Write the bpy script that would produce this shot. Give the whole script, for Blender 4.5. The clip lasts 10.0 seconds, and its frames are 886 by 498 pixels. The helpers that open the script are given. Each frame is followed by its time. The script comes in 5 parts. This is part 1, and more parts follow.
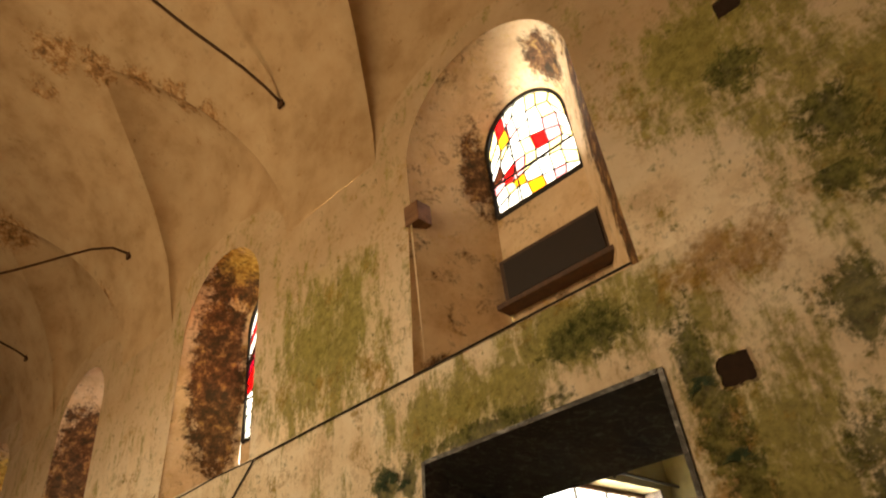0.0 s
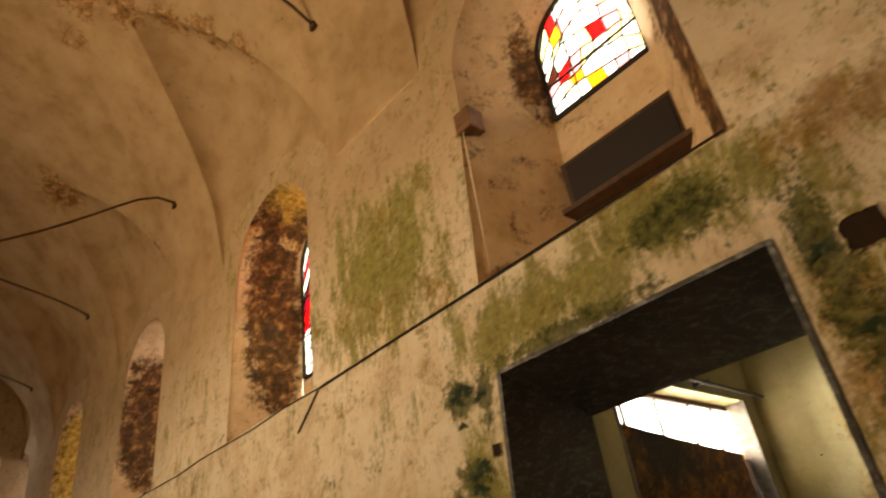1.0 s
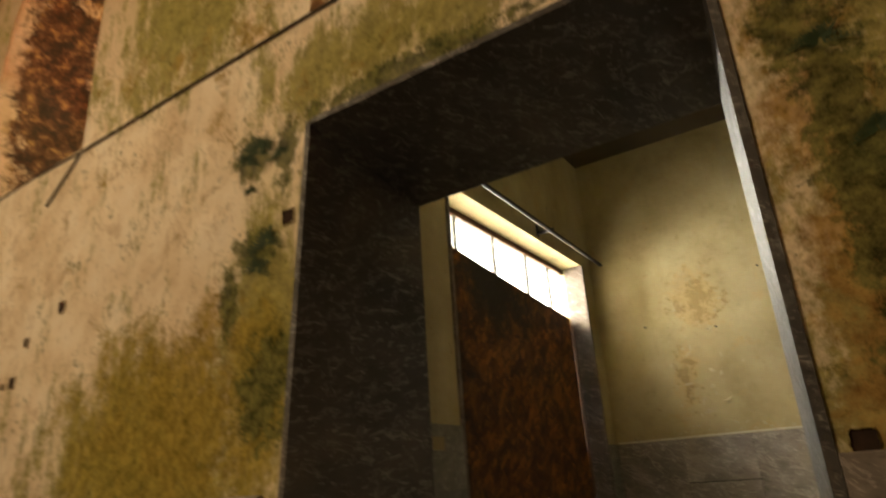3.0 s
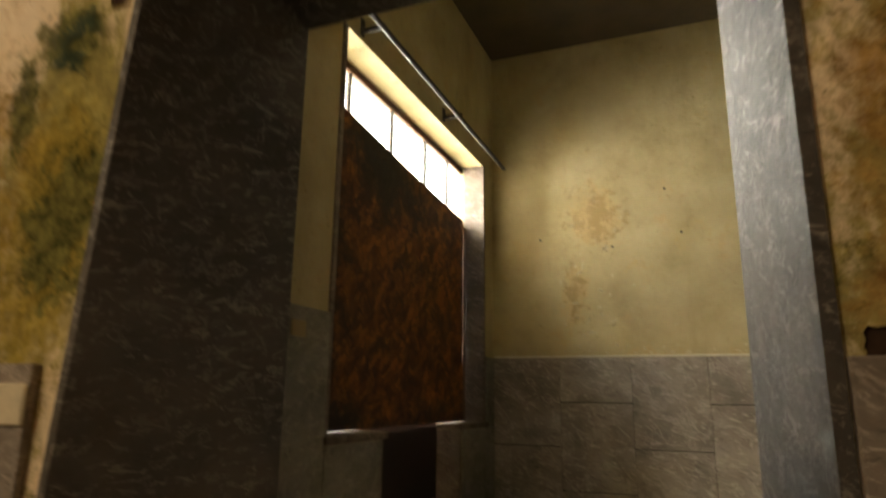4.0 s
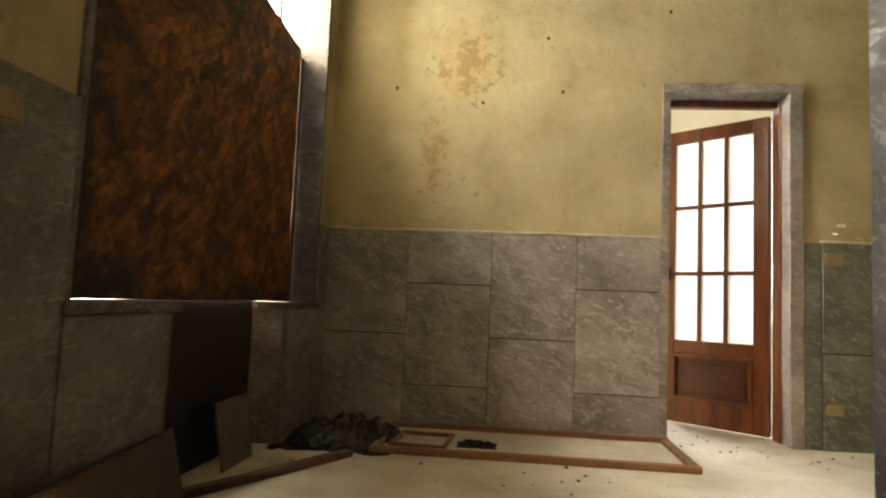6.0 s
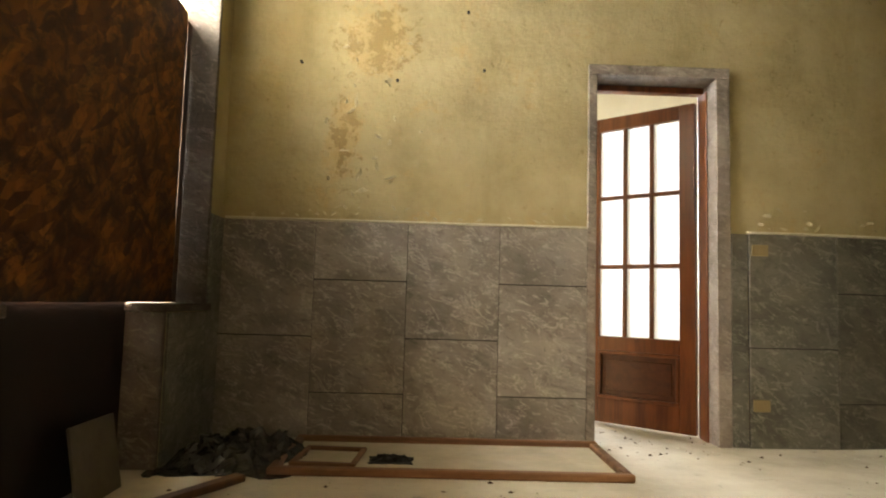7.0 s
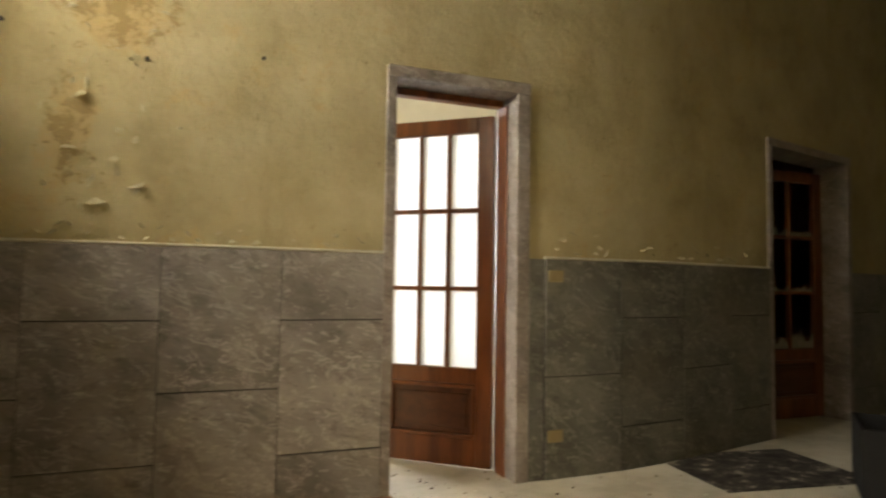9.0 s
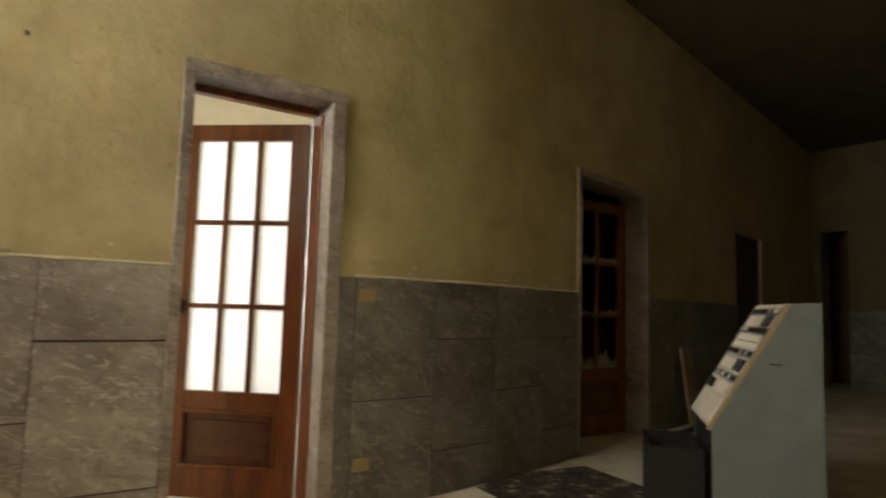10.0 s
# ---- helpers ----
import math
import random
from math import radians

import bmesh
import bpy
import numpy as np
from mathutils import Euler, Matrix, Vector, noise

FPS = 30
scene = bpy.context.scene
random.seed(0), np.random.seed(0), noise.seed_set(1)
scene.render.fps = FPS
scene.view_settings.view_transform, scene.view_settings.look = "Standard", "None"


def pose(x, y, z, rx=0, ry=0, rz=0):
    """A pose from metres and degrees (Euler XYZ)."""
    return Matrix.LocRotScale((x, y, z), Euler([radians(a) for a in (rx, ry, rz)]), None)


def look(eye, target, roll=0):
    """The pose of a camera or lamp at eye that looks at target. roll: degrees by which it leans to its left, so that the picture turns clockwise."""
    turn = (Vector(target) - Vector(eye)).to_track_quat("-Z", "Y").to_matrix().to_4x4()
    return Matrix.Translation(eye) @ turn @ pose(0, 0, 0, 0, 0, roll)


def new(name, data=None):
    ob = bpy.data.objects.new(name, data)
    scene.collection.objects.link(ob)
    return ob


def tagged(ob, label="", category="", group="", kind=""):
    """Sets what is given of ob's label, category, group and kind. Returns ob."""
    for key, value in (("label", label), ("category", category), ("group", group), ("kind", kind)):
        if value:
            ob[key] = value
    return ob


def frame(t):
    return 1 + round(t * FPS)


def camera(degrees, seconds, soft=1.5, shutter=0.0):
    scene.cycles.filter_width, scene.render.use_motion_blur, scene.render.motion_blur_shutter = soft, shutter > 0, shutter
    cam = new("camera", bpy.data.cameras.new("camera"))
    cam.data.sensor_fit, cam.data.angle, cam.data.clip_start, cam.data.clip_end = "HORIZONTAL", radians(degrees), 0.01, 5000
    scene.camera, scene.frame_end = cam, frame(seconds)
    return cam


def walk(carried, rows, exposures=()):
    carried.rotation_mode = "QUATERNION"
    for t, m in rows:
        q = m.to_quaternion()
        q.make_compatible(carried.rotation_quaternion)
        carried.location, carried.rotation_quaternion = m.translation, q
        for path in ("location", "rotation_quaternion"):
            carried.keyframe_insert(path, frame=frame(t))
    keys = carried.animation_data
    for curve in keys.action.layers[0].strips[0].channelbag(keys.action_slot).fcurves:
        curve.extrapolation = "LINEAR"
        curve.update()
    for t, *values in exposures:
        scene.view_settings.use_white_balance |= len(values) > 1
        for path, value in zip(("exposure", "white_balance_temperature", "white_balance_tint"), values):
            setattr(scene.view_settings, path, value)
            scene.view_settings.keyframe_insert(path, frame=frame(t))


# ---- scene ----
cam = camera(69.2, 10.0, soft=2.0, shutter=0.5)
PATH = [
    (0, (0.642, 0.352, 1.373), (-0.432, 1.623, 2.483), -7.4),
    (0.5, (0.429, 0.443, 1.349), (-0.677, 1.735, 2.401), -8.1),
    (1, (0.211, 0.553, 1.296), (-1.018, 1.777, 2.292), -8.8),
    (1.5, (-0.005, 0.748, 1.228), (-1.311, 1.902, 2.209), -6.4),
    (2, (-0.168, 1.003, 1.152), (-1.395, 2.294, 2.062), -5.2),
    (2.5, (-0.367, 1.278, 1.072), (-1.474, 2.738, 1.875), -5.5),
    (2.7, (-0.413, 1.383, 1.005), (-1.482, 2.894, 1.761), -4.8),
    (3.8, (-0.71, 2.001, 0.908), (-1.507, 3.758, 1.434), -0.6),
    (4, (-0.799, 2.098, 0.892), (-1.534, 3.902, 1.343), 0.8),
    (4.5, (-0.94, 2.301, 0.828), (-1.425, 4.216, 1.139), 1.0),
    (5, (-1.016, 2.52, 0.743), (-1.407, 4.472, 0.927), 1.2),
    (5.2, (-1.053, 2.645, 0.746), (-1.424, 4.602, 0.922), 0.7),
    (6.3, (-1.223, 3.109, 0.759), (-1.341, 5.099, 0.928), 2.3),
    (6.5, (-1.187, 3.176, 0.756), (-1.245, 5.167, 0.933), 1.5),
    (7, (-1.185, 3.376, 0.761), (-1.144, 5.369, 0.927), 1.6),
    (7.5, (-1.156, 3.537, 0.87), (-1.133, 5.531, 1.025), 1.9),
    (8, (-1.213, 3.717, 0.939), (-1.055, 5.705, 1.089), 2.6),
    (8.5, (-1.259, 3.846, 1.046), (-0.771, 5.783, 1.135), 0.6),
    (9, (-1.19, 3.9, 1.049), (-0.46, 5.758, 1.16), 0.9),
    (9.5, (-1.049, 3.954, 1.052), (-0.101, 5.708, 1.214), 1.3),
    (10, (-0.951, 3.968, 1.046), (0.197, 5.596, 1.232), 1.7),
]
walk(cam, [(t, look(eye, target, roll)) for t, eye, target, roll in PATH],
     exposures=((0, -0.45, 6850, 10), (2.0, -0.52, 6850, 10), (2.7, -0.62, 6800, 10), (4.0, -0.62, 6700, 10), (5.0, -0.25, 6600, 10), (6.3, -0.1, 6600, 10),
                (7.5, -0.12, 6600, 10), (8.5, -0.44, 6650, 10), (9.0, -0.56, 6750, 10), (10.0, -0.74, 6850, 10)))

# ---- light ----
world = bpy.data.worlds.new("sky")
scene.world = world
world.use_nodes = True
wn = world.node_tree.nodes
wl = world.node_tree.links
sky = wn.new("ShaderNodeTexSky")
sky.sky_type = "NISHITA"
sky.sun_disc = False
sky.sun_elevation = radians(38)
sky.sun_rotation = radians(90)
wn["Background"].inputs[1].default_value = 0.12
wl.new(sky.outputs[0], wn["Background"].inputs[0])

sun = new("sun", bpy.data.lights.new("sun", "SUN"))
sun.data.energy, sun.data.angle, sun.data.color = 1.0, radians(12), (1.0, 0.95, 0.88)
sun.matrix_world = look((12, 3, 14), (0, 0, 0))


def area(name, eye, target, w, h, power, color):
    """Daylight that enters by a window opening."""
    l = bpy.data.lights.new(name, "AREA")
    l.shape, l.size, l.size_y, l.energy, l.color = "RECTANGLE", w, h, power, color
    ob = new(name, l)
    ob.matrix_world = look(eye, target)
    return ob


for cx, p in ((-14.0, 26), (-10.0, 55), (-7.0, 120), (-4.5, 305), (-2.0, 26)):
    area("daylight_nave_window", (cx, -3.3, 4.9), (cx + 2.0, 3.4, 3.9), 1.1, 2.6, p, (1.0, 0.74, 0.44))
area("daylight_transom", (-5.0, 6.6, 3.3), (-2.4, 6.2, 2.9), 3.6, 4.8, 9000, (1.0, 0.95, 0.82))
area("daylight_back_room", (-0.65, 9.75, 1.65), (0.2, 6.8, 0.2), 1.1, 1.7, 260, (0.93, 0.95, 1.0))

# ---- materials ----


class Mat:
    """A node material with a Principled shader, and short calls for its nodes."""

    def __init__(self, name, rough=0.8, metal=0.0, spec=0.3):
        self.m = bpy.data.materials.new(name)
        self.m.use_nodes = True
        self.t = self.m.node_tree
        self.b = self.t.nodes["Principled BSDF"]
        self.b.inputs["Roughness"].default_value = rough
        self.b.inputs["Metallic"].default_value = metal
        self.b.inputs["Specular IOR Level"].default_value = spec
        self.g = self.t.nodes.new("ShaderNodeNewGeometry")
        self.o = self.t.nodes.new("ShaderNodeObjectInfo")

    def n(self, kind):
        return self.t.nodes.new(kind)

    def to(self, a, b):
        self.t.links.new(a, b)

    def place(self, scale=(1, 1, 1), shift=True, turn=(0, 0, 0)):
        p = self.n("ShaderNodeMapping")
        if any(turn):
            p.vector_type = "TEXTURE"
            scale = [1 / s for s in scale]
        p.inputs["Scale"].default_value = scale
        p.inputs["Rotation"].default_value = [radians(a) for a in turn]
        self.to(self.g.outputs["Position"], p.inputs["Vector"])
        if shift:
            v = self.n("ShaderNodeVectorMath")
            v.operation = "SCALE"
            c = self.n("ShaderNodeCombineXYZ")
            for k in range(3):
                self.to(self.o.outputs["Random"], c.inputs[k])
            self.to(c.outputs[0], v.inputs[0])
            v.inputs["Scale"].default_value = 23.0
            self.to(v.outputs[0], p.inputs["Location"])
        return p.outputs[0]

    def noise(self, scale, detail=6, rough=0.6, at=None, warp=0.0):
        q = self.n("ShaderNodeTexNoise")
        q.inputs["Scale"].default_value, q.inputs["Detail"].default_value = scale, detail
        q.inputs["Roughness"].default_value, q.inputs["Distortion"].default_value = rough, warp
        self.to(at if at is not None else self.g.outputs["Position"], q.inputs["Vector"])
        return q.outputs["Fac"]

    def ramp(self, fac, *stops):
        r = self.n("ShaderNodeValToRGB")
        e = r.color_ramp.elements
        while len(e) < len(stops):
            e.new(0.5)
        for k, (p, c) in zip(e, stops):
            k.position = p
            k.color = (c, c, c, 1) if isinstance(c, (int, float)) else (*c, 1)
        self.to(fac, r.inputs[0])
        return r.outputs[0]

    def mix(self, fac, a, b, mode="MIX"):
        x = self.n("ShaderNodeMix")
        x.data_type, x.blend_type = "RGBA", mode
        for v, k in ((fac, 0), (a, 6), (b, 7)):
            if isinstance(v, (int, float)):
                x.inputs[k].default_value = v if k == 0 else (v, v, v, 1)
            elif isinstance(v, tuple):
                x.inputs[k].default_value = (*v, 1)
            else:
                self.to(v, x.inputs[k])
        return x.outputs[2]

    def math(self, op, a, b=0.0):
        x = self.n("ShaderNodeMath")
        x.operation = op
        x.use_clamp = op in ("ADD", "SUBTRACT")
        for k, v in enumerate((a, b)):
            if isinstance(v, (int, float)):
                x.inputs[k].default_value = v
            else:
                self.to(v, x.inputs[k])
        return x.outputs[0]

    def spot(self, centre, size):
        """1 at the centre of a stain or painted glow, 0 at its rim."""
        p = self.n("ShaderNodeMapping")
        p.vector_type = "TEXTURE"
        p.inputs["Location"].default_value = centre
        p.inputs["Scale"].default_value = size
        self.to(self.g.outputs["Position"], p.inputs["Vector"])
        q = self.n("ShaderNodeTexGradient")
        q.gradient_type = "SPHERICAL"
        self.to(p.outputs[0], q.inputs[0])
        return q.outputs["Fac"]

    def spots(self, *rows):
        out = None
        for c, size in rows:
            f = self.spot(c, size)
            out = f if out is None else self.math("MAXIMUM", out, f)
        return out

    def bump(self, height, strength=0.3, dist=0.01):
        q = self.n("ShaderNodeBump")
        q.inputs["Strength"].default_value, q.inputs["Distance"].default_value = strength, dist
        self.to(height, q.inputs["Height"])
        self.to(q.outputs[0], self.b.inputs["Normal"])

    def colour(self, c):
        if isinstance(c, tuple):
            self.b.inputs["Base Color"].default_value = (*c, 1)
        else:
            self.to(c, self.b.inputs["Base Color"])
        return self

    def done(self):
        return self.m


def stained(mask_noise, m, spots, gain=1.0, low=0.42, high=0.6):
    """Mask for stains and painted glow: where the noise, lifted by the spots, passes a threshold."""
    fine = m.noise(23, 6, 0.75)
    f = m.math("ADD", m.math("ADD", m.math("MULTIPLY", mask_noise, 0.72), m.math("MULTIPLY", fine, 0.28)), m.math("MULTIPLY", spots, gain))
    return m.ramp(f, (low, 0.0), (high, 1.0))


def plaster_nave():
    m = Mat("nave_plaster", 0.92, spec=0.15)
    fine, mid, big = m.noise(15, 9, 0.78), m.noise(2.6, 9, 0.68), m.noise(0.8, 5)
    tall = m.noise(3.6, 9, 0.72, m.place((1.6, 1.6, 0.6), False))
    chips = m.noise(6.5, 10, 0.8, warp=0.3)
    patch = m.noise(2.9, 10, 0.7, warp=0.6)
    tone = m.ramp(fine, (0.35, 0.0), (0.62, 1.0))
    c = m.ramp(mid, (0.28, (0.62, 0.47, 0.31)), (0.40, (0.78, 0.65, 0.47)), (0.52, (0.88, 0.77, 0.60)), (0.70, (0.92, 0.85, 0.72)))
    # damp browns
    c = m.mix(m.ramp(m.noise(3.3, 10, 0.78, warp=0.5), (0.55, 0.0), (0.61, 0.35), (0.75, 0.6)), c, (0.42, 0.27, 0.12))
    c = m.mix(m.ramp(chips, (0.575, 0.0), (0.59, 0.55)), c, m.mix(tall, (0.38, 0.25, 0.12), (0.84, 0.73, 0.55)))
    # tan mixed in towards the top of the wall, close to the vault's colour
    sx = m.n("ShaderNodeSeparateXYZ")
    m.to(m.g.outputs["Position"], sx.inputs[0])
    up = m.math("ADD", m.math("MULTIPLY", sx.outputs["Z"], 0.1), m.math("MULTIPLY", mid, 0.15))
    c = m.mix(m.ramp(up, (0.43, 0.0), (0.575, 0.92)), c, m.mix(mid, (0.40, 0.27, 0.145), (0.58, 0.43, 0.265)))
    # yellow-green film, then olive patches in it
    al = m.spots(((-1.0, 3.4, 2.98), (1.0, 0.5, 0.40)), ((0.85, 3.5, 3.3), (0.8, 0.6, 1.2)), ((-3.6, 3.5, 4.0), (1.3, 0.5, 1.1)), ((-3.4, 3.4, 1.1), (1.3, 0.6, 0.8)),
                 ((-0.25, 3.4, 1.4), (0.5, 0.6, 1.8)), ((-1.9, 3.4, 2.80), (1.0, 0.4, 0.38)), ((-2.55, 3.4, 1.6), (0.35, 0.4, 1.2)), ((0.2, 3.5, 4.4), (0.8, 0.5, 0.7)))
    film = m.ramp(m.math("ADD", m.math("MULTIPLY", mid, 0.7), m.math("MULTIPLY", al, 0.42)), (0.44, 0.0), (0.74, 0.65))
    c = m.mix(film, c, m.mix(tone, (0.40, 0.34, 0.09), (0.60, 0.51, 0.22)))
    a = stained(tall, m, al, 0.24, 0.53, 0.63)
    c = m.mix(m.math("MULTIPLY", a, 0.85), c, m.mix(tone, (0.12, 0.115, 0.015), (0.36, 0.33, 0.08)))
    # rust-brown runs
    d = m.spots(((-3.2, 3.4, 1.4), (0.9, 0.5, 0.6)), ((-0.42, 3.4, 1.6), (0.2, 0.5, 1.4)), ((-0.1, 3.5, 3.0), (0.45, 0.5, 0.3)))
    a2 = stained(patch, m, d, 0.22, 0.55, 0.66)
    c = m.mix(m.math("MULTIPLY", a2, 0.75), c, m.mix(tone, (0.20, 0.09, 0.018), (0.48, 0.29, 0.09)))
    ol = stained(patch, m, m.spots(((-3.45, 3.4, 1.25), (1.2, 0.5, 0.75)), ((-2.62, 3.4, 1.3), (0.3, 0.5, 0.7))), 0.42, 0.57, 0.72)
    c = m.mix(m.math("MULTIPLY", ol, 0.8), c, m.mix(tone, (0.15, 0.125, 0.012), (0.42, 0.33, 0.06)))
    # moss round the doorway and on the damp corner
    mo = m.spots(((-1.75, 3.39, 2.61), (0.8, 0.3, 0.11)), ((-0.42, 3.39, 2.35), (0.13, 0.3, 0.80)), ((-2.47, 3.39, 2.45), (0.11, 0.3, 0.25)), ((-0.95, 3.39, 2.92), (0.45, 0.3, 0.22)),
                 ((0.60, 3.5, 3.55), (0.25, 0.4, 0.32)), ((0.78, 3.5, 3.1), (0.3, 0.4, 0.45)), ((0.5, 3.5, 3.12), (0.16, 0.4, 0.2)), ((0.35, 3.5, 2.5), (0.22, 0.4, 0.3)), ((-2.70, 3.39, 2.50), (0.20, 0.3, 0.20)), ((-2.66, 3.39, 2.04), (0.20, 0.3, 0.14)),
                 ((-2.82, 3.39, 1.80), (0.09, 0.3, 0.26)), ((-0.36, 3.39, 1.7), (0.14, 0.3, 0.9)), ((-2.55, 3.4, 1.4), (0.28, 0.3, 0.35)), ((0.25, 3.4, 1.6), (0.35, 0.4, 0.7)), ((0.3, 3.5, 4.15), (0.25, 0.3, 0.25)))
    a3 = stained(m.noise(7.5, 10, 0.78, warp=0.4), m, mo, 0.27, 0.555, 0.63)
    c = m.mix(m.math("MULTIPLY", a3, 0.88), c, m.mix(m.ramp(fine, (0.4, 0.0), (0.62, 1.0)), (0.020, 0.032, 0.008), (0.19, 0.19, 0.06)))
    c = m.mix(m.ramp(m.noise(19, 8, 0.72), (0.62, 0.0), (0.69, 0.6)), c, (0.20, 0.13, 0.06))
    c = m.mix(0.3, c, m.ramp(big, (0.3, 0.55), (0.7, 1.0)), "MULTIPLY")
    m.colour(c)
    m.bump(m.math("ADD", m.math("MULTIPLY", fine, 0.8), m.math("ADD", m.math("MULTIPLY", mid, 0.5), m.math("MULTIPLY", chips, 0.6))), 0.65, 0.02)
    return m.done()


def plaster_vault():
    m = Mat("vault_plaster", 0.94, spec=0.1)
    fine, mid, big = m.noise(11, 8, 0.7), m.noise(1.9, 8, 0.6), m.noise(0.6, 5)
    c = m.ramp(mid, (0.3, (0.36, 0.23, 0.115)), (0.5, (0.49, 0.345, 0.195)), (0.75, (0.56, 0.42, 0.255)))
    s = m.spots(((-5.95, 1.75, 8.45), (0.35, 0.35, 0.35)), ((-5.65, 2.2, 8.15), (0.38, 0.4, 0.35)), ((-5.35, 2.55, 7.85), (0.4, 0.4, 0.35)), ((-5.0, 2.9, 7.45), (0.35, 0.3, 0.4)),
                ((-6.9, 1.5, 8.75), (0.4, 0.4, 0.3)), ((-6.25, 1.35, 8.7), (0.5, 0.5, 0.3)), ((-8.8, 3.3, 6.8), (0.4, 0.3, 0.5)), ((-10.0, 2.0, 8.2), (0.6, 0.6, 0.5)))
    a = stained(m.noise(5.5, 10, 0.8, warp=0.4), m, s, 0.30, 0.56, 0.64)
    c = m.mix(m.math("MULTIPLY", a, 0.85), c, m.ramp(m.noise(9, 9, 0.75), (0.40, (0.09, 0.05, 0.02)), (0.50, (0.34, 0.17, 0.06)), (0.62, (0.62, 0.44, 0.25))))
    c = m.mix(m.ramp(m.noise(5, 8, 0.7, at=m.place((1, 1, 1), False, (0, 0, 0))), (0.60, 0.0), (0.68, 0.5)), c, (0.30, 0.20, 0.11))
    c = m.mix(m.ramp(m.noise(16, 7, 0.7), (0.64, 0.0), (0.70, 0.6)), c, (0.20, 0.12, 0.06))
    c = m.mix(0.3, c, m.ramp(big, (0.3, 0.5), (0.7, 1.0)), "MULTIPLY")
    m.colour(c)
    m.bump(m.math("ADD", fine, mid), 0.4, 0.01)
    return m.done()


def plaster_reveal():
    m = Mat("window_reveal_plaster", 0.93, spec=0.12)
    fine, mid = m.noise(12, 9, 0.75), m.noise(3.2, 9, 0.7)
    c = m.ramp(mid, (0.3, (0.52, 0.35, 0.19)), (0.5, (0.70, 0.53, 0.34)), (0.7, (0.80, 0.65, 0.45)))
    s = m.spots(((-6.30, 3.98, 4.8), (0.36, 0.42, 1.7)), ((-10.4, 3.95, 4.7), (0.5, 0.6, 1.3)), ((-5.8, 3.9, 5.9), (0.6, 0.5, 0.6)), ((-14.4, 3.9, 4.9), (0.5, 0.6, 1.5)),
                ((-1.95, 4.1, 5.2), (0.25, 0.3, 0.7)), ((-0.9, 4.0, 5.9), (0.3, 0.4, 0.5)), ((-2.3, 3.7, 3.3), (0.25, 0.3, 0.22)), ((-0.65, 3.8, 4.4), (0.2, 0.5, 1.6)))
    a = stained(m.noise(4.2, 10, 0.76, warp=0.4), m, s, 0.46, 0.53, 0.63)
    dark = m.ramp(m.noise(8, 9, 0.75), (0.40, (0.010, 0.006, 0.003)), (0.52, (0.09, 0.035, 0.012)), (0.64, (0.34, 0.19, 0.08)))
    c = m.mix(m.math("MULTIPLY", a, 0.94), c, dark)
    # yellow window light painted on the niche top and the far niches
    y = stained(m.noise(8, 9, 0.7), m, m.spots(((-5.35, 3.85, 6.1), (0.8, 0.5, 0.55)), ((-9.2, 3.9, 4.4), (0.9, 0.6, 1.2)), ((-13.2, 3.9, 5.0), (0.9, 0.6, 2.0)), ((-14.4, 3.9, 5.0), (0.6, 0.6, 2.0))), 0.42, 0.55, 0.75)
    c = m.mix(m.math("MULTIPLY", y, 0.85), c, m.mix(m.ramp(fine, (0.4, 0.0), (0.6, 1.0)), (0.30, 0.17, 0.02), (0.80, 0.58, 0.14)))
    m.colour(c)
    m.bump(m.math("ADD", fine, m.math("MULTIPLY", a, -0.6)), 0.5, 0.012)
    return m.done()


def plaster_room():
    m = Mat("room_plaster", 0.8, spec=0.25)
    fine, mid, big = m.noise(14, 8, 0.65), m.noise(2.6, 7, 0.6), m.noise(0.9, 5)
    c = m.ramp(mid, (0.28, (0.40, 0.335, 0.185)), (0.45, (0.52, 0.445, 0.265)), (0.58, (0.56, 0.485, 0.30)), (0.75, (0.64, 0.565, 0.37)))
    p = m.spots(((-1.52, 7.0, 2.28), (0.34, 0.3, 0.36)), ((-1.7, 7.0, 1.7), (0.15, 0.3, 0.4)))
    a = stained(m.noise(3.6, 9, 0.7, warp=0.5), m, p, 0.26, 0.56, 0.64)
    c = m.mix(m.math("MULTIPLY", a, 0.65), c, (0.57, 0.42, 0.20))
    c = m.mix(m.ramp(m.noise(4.2, 9, 0.72, at=m.place((1, 1, 1.6), False)), (0.62, 0.0), (0.74, 0.4)), c, (0.30, 0.24, 0.11))
    k = stained(m.noise(11, 9, 0.76, warp=0.4), m, p, 0.16, 0.585, 0.63)
    c = m.mix(m.math("MULTIPLY", k, 0.65), c, (0.28, 0.20, 0.08))
    c = m.mix(m.ramp(m.noise(31, 8, 0.7), (0.66, 0.0), (0.70, 0.55)), c, (0.24, 0.19, 0.09))
    c = m.mix(m.ramp(m.noise(8, 9, 0.78, warp=0.5), (0.58, 0.0), (0.64, 0.25)), c, (0.66, 0.58, 0.40))
    crack = m.noise(2.1, 8, 0.62, warp=0.7)
    c = m.mix(m.ramp(crack, (0.496, 0.0), (0.5, 0.22), (0.504, 0.0)), c, (0.22, 0.16, 0.08))
    c = m.mix(m.ramp(m.noise(1.6, 8, 0.7, m.place((1.5, 1.5, 0.35), False)), (0.54, 0.0), (0.72, 0.45)), c, (0.33, 0.27, 0.13))
    c = m.mix(0.4, c, m.ramp(big, (0.3, 0.5), (0.7, 1.0)), "MULTIPLY")
    c = m.mix(1.0, c, (0.82, 0.80, 0.72), "MULTIPLY")
    m.colour(c)
    m.bump(m.math("ADD", m.math("MULTIPLY", fine, 0.7), m.math("ADD", mid, m.math("MULTIPLY", k, 0.4))), 0.6, 0.02)
    return m.done()


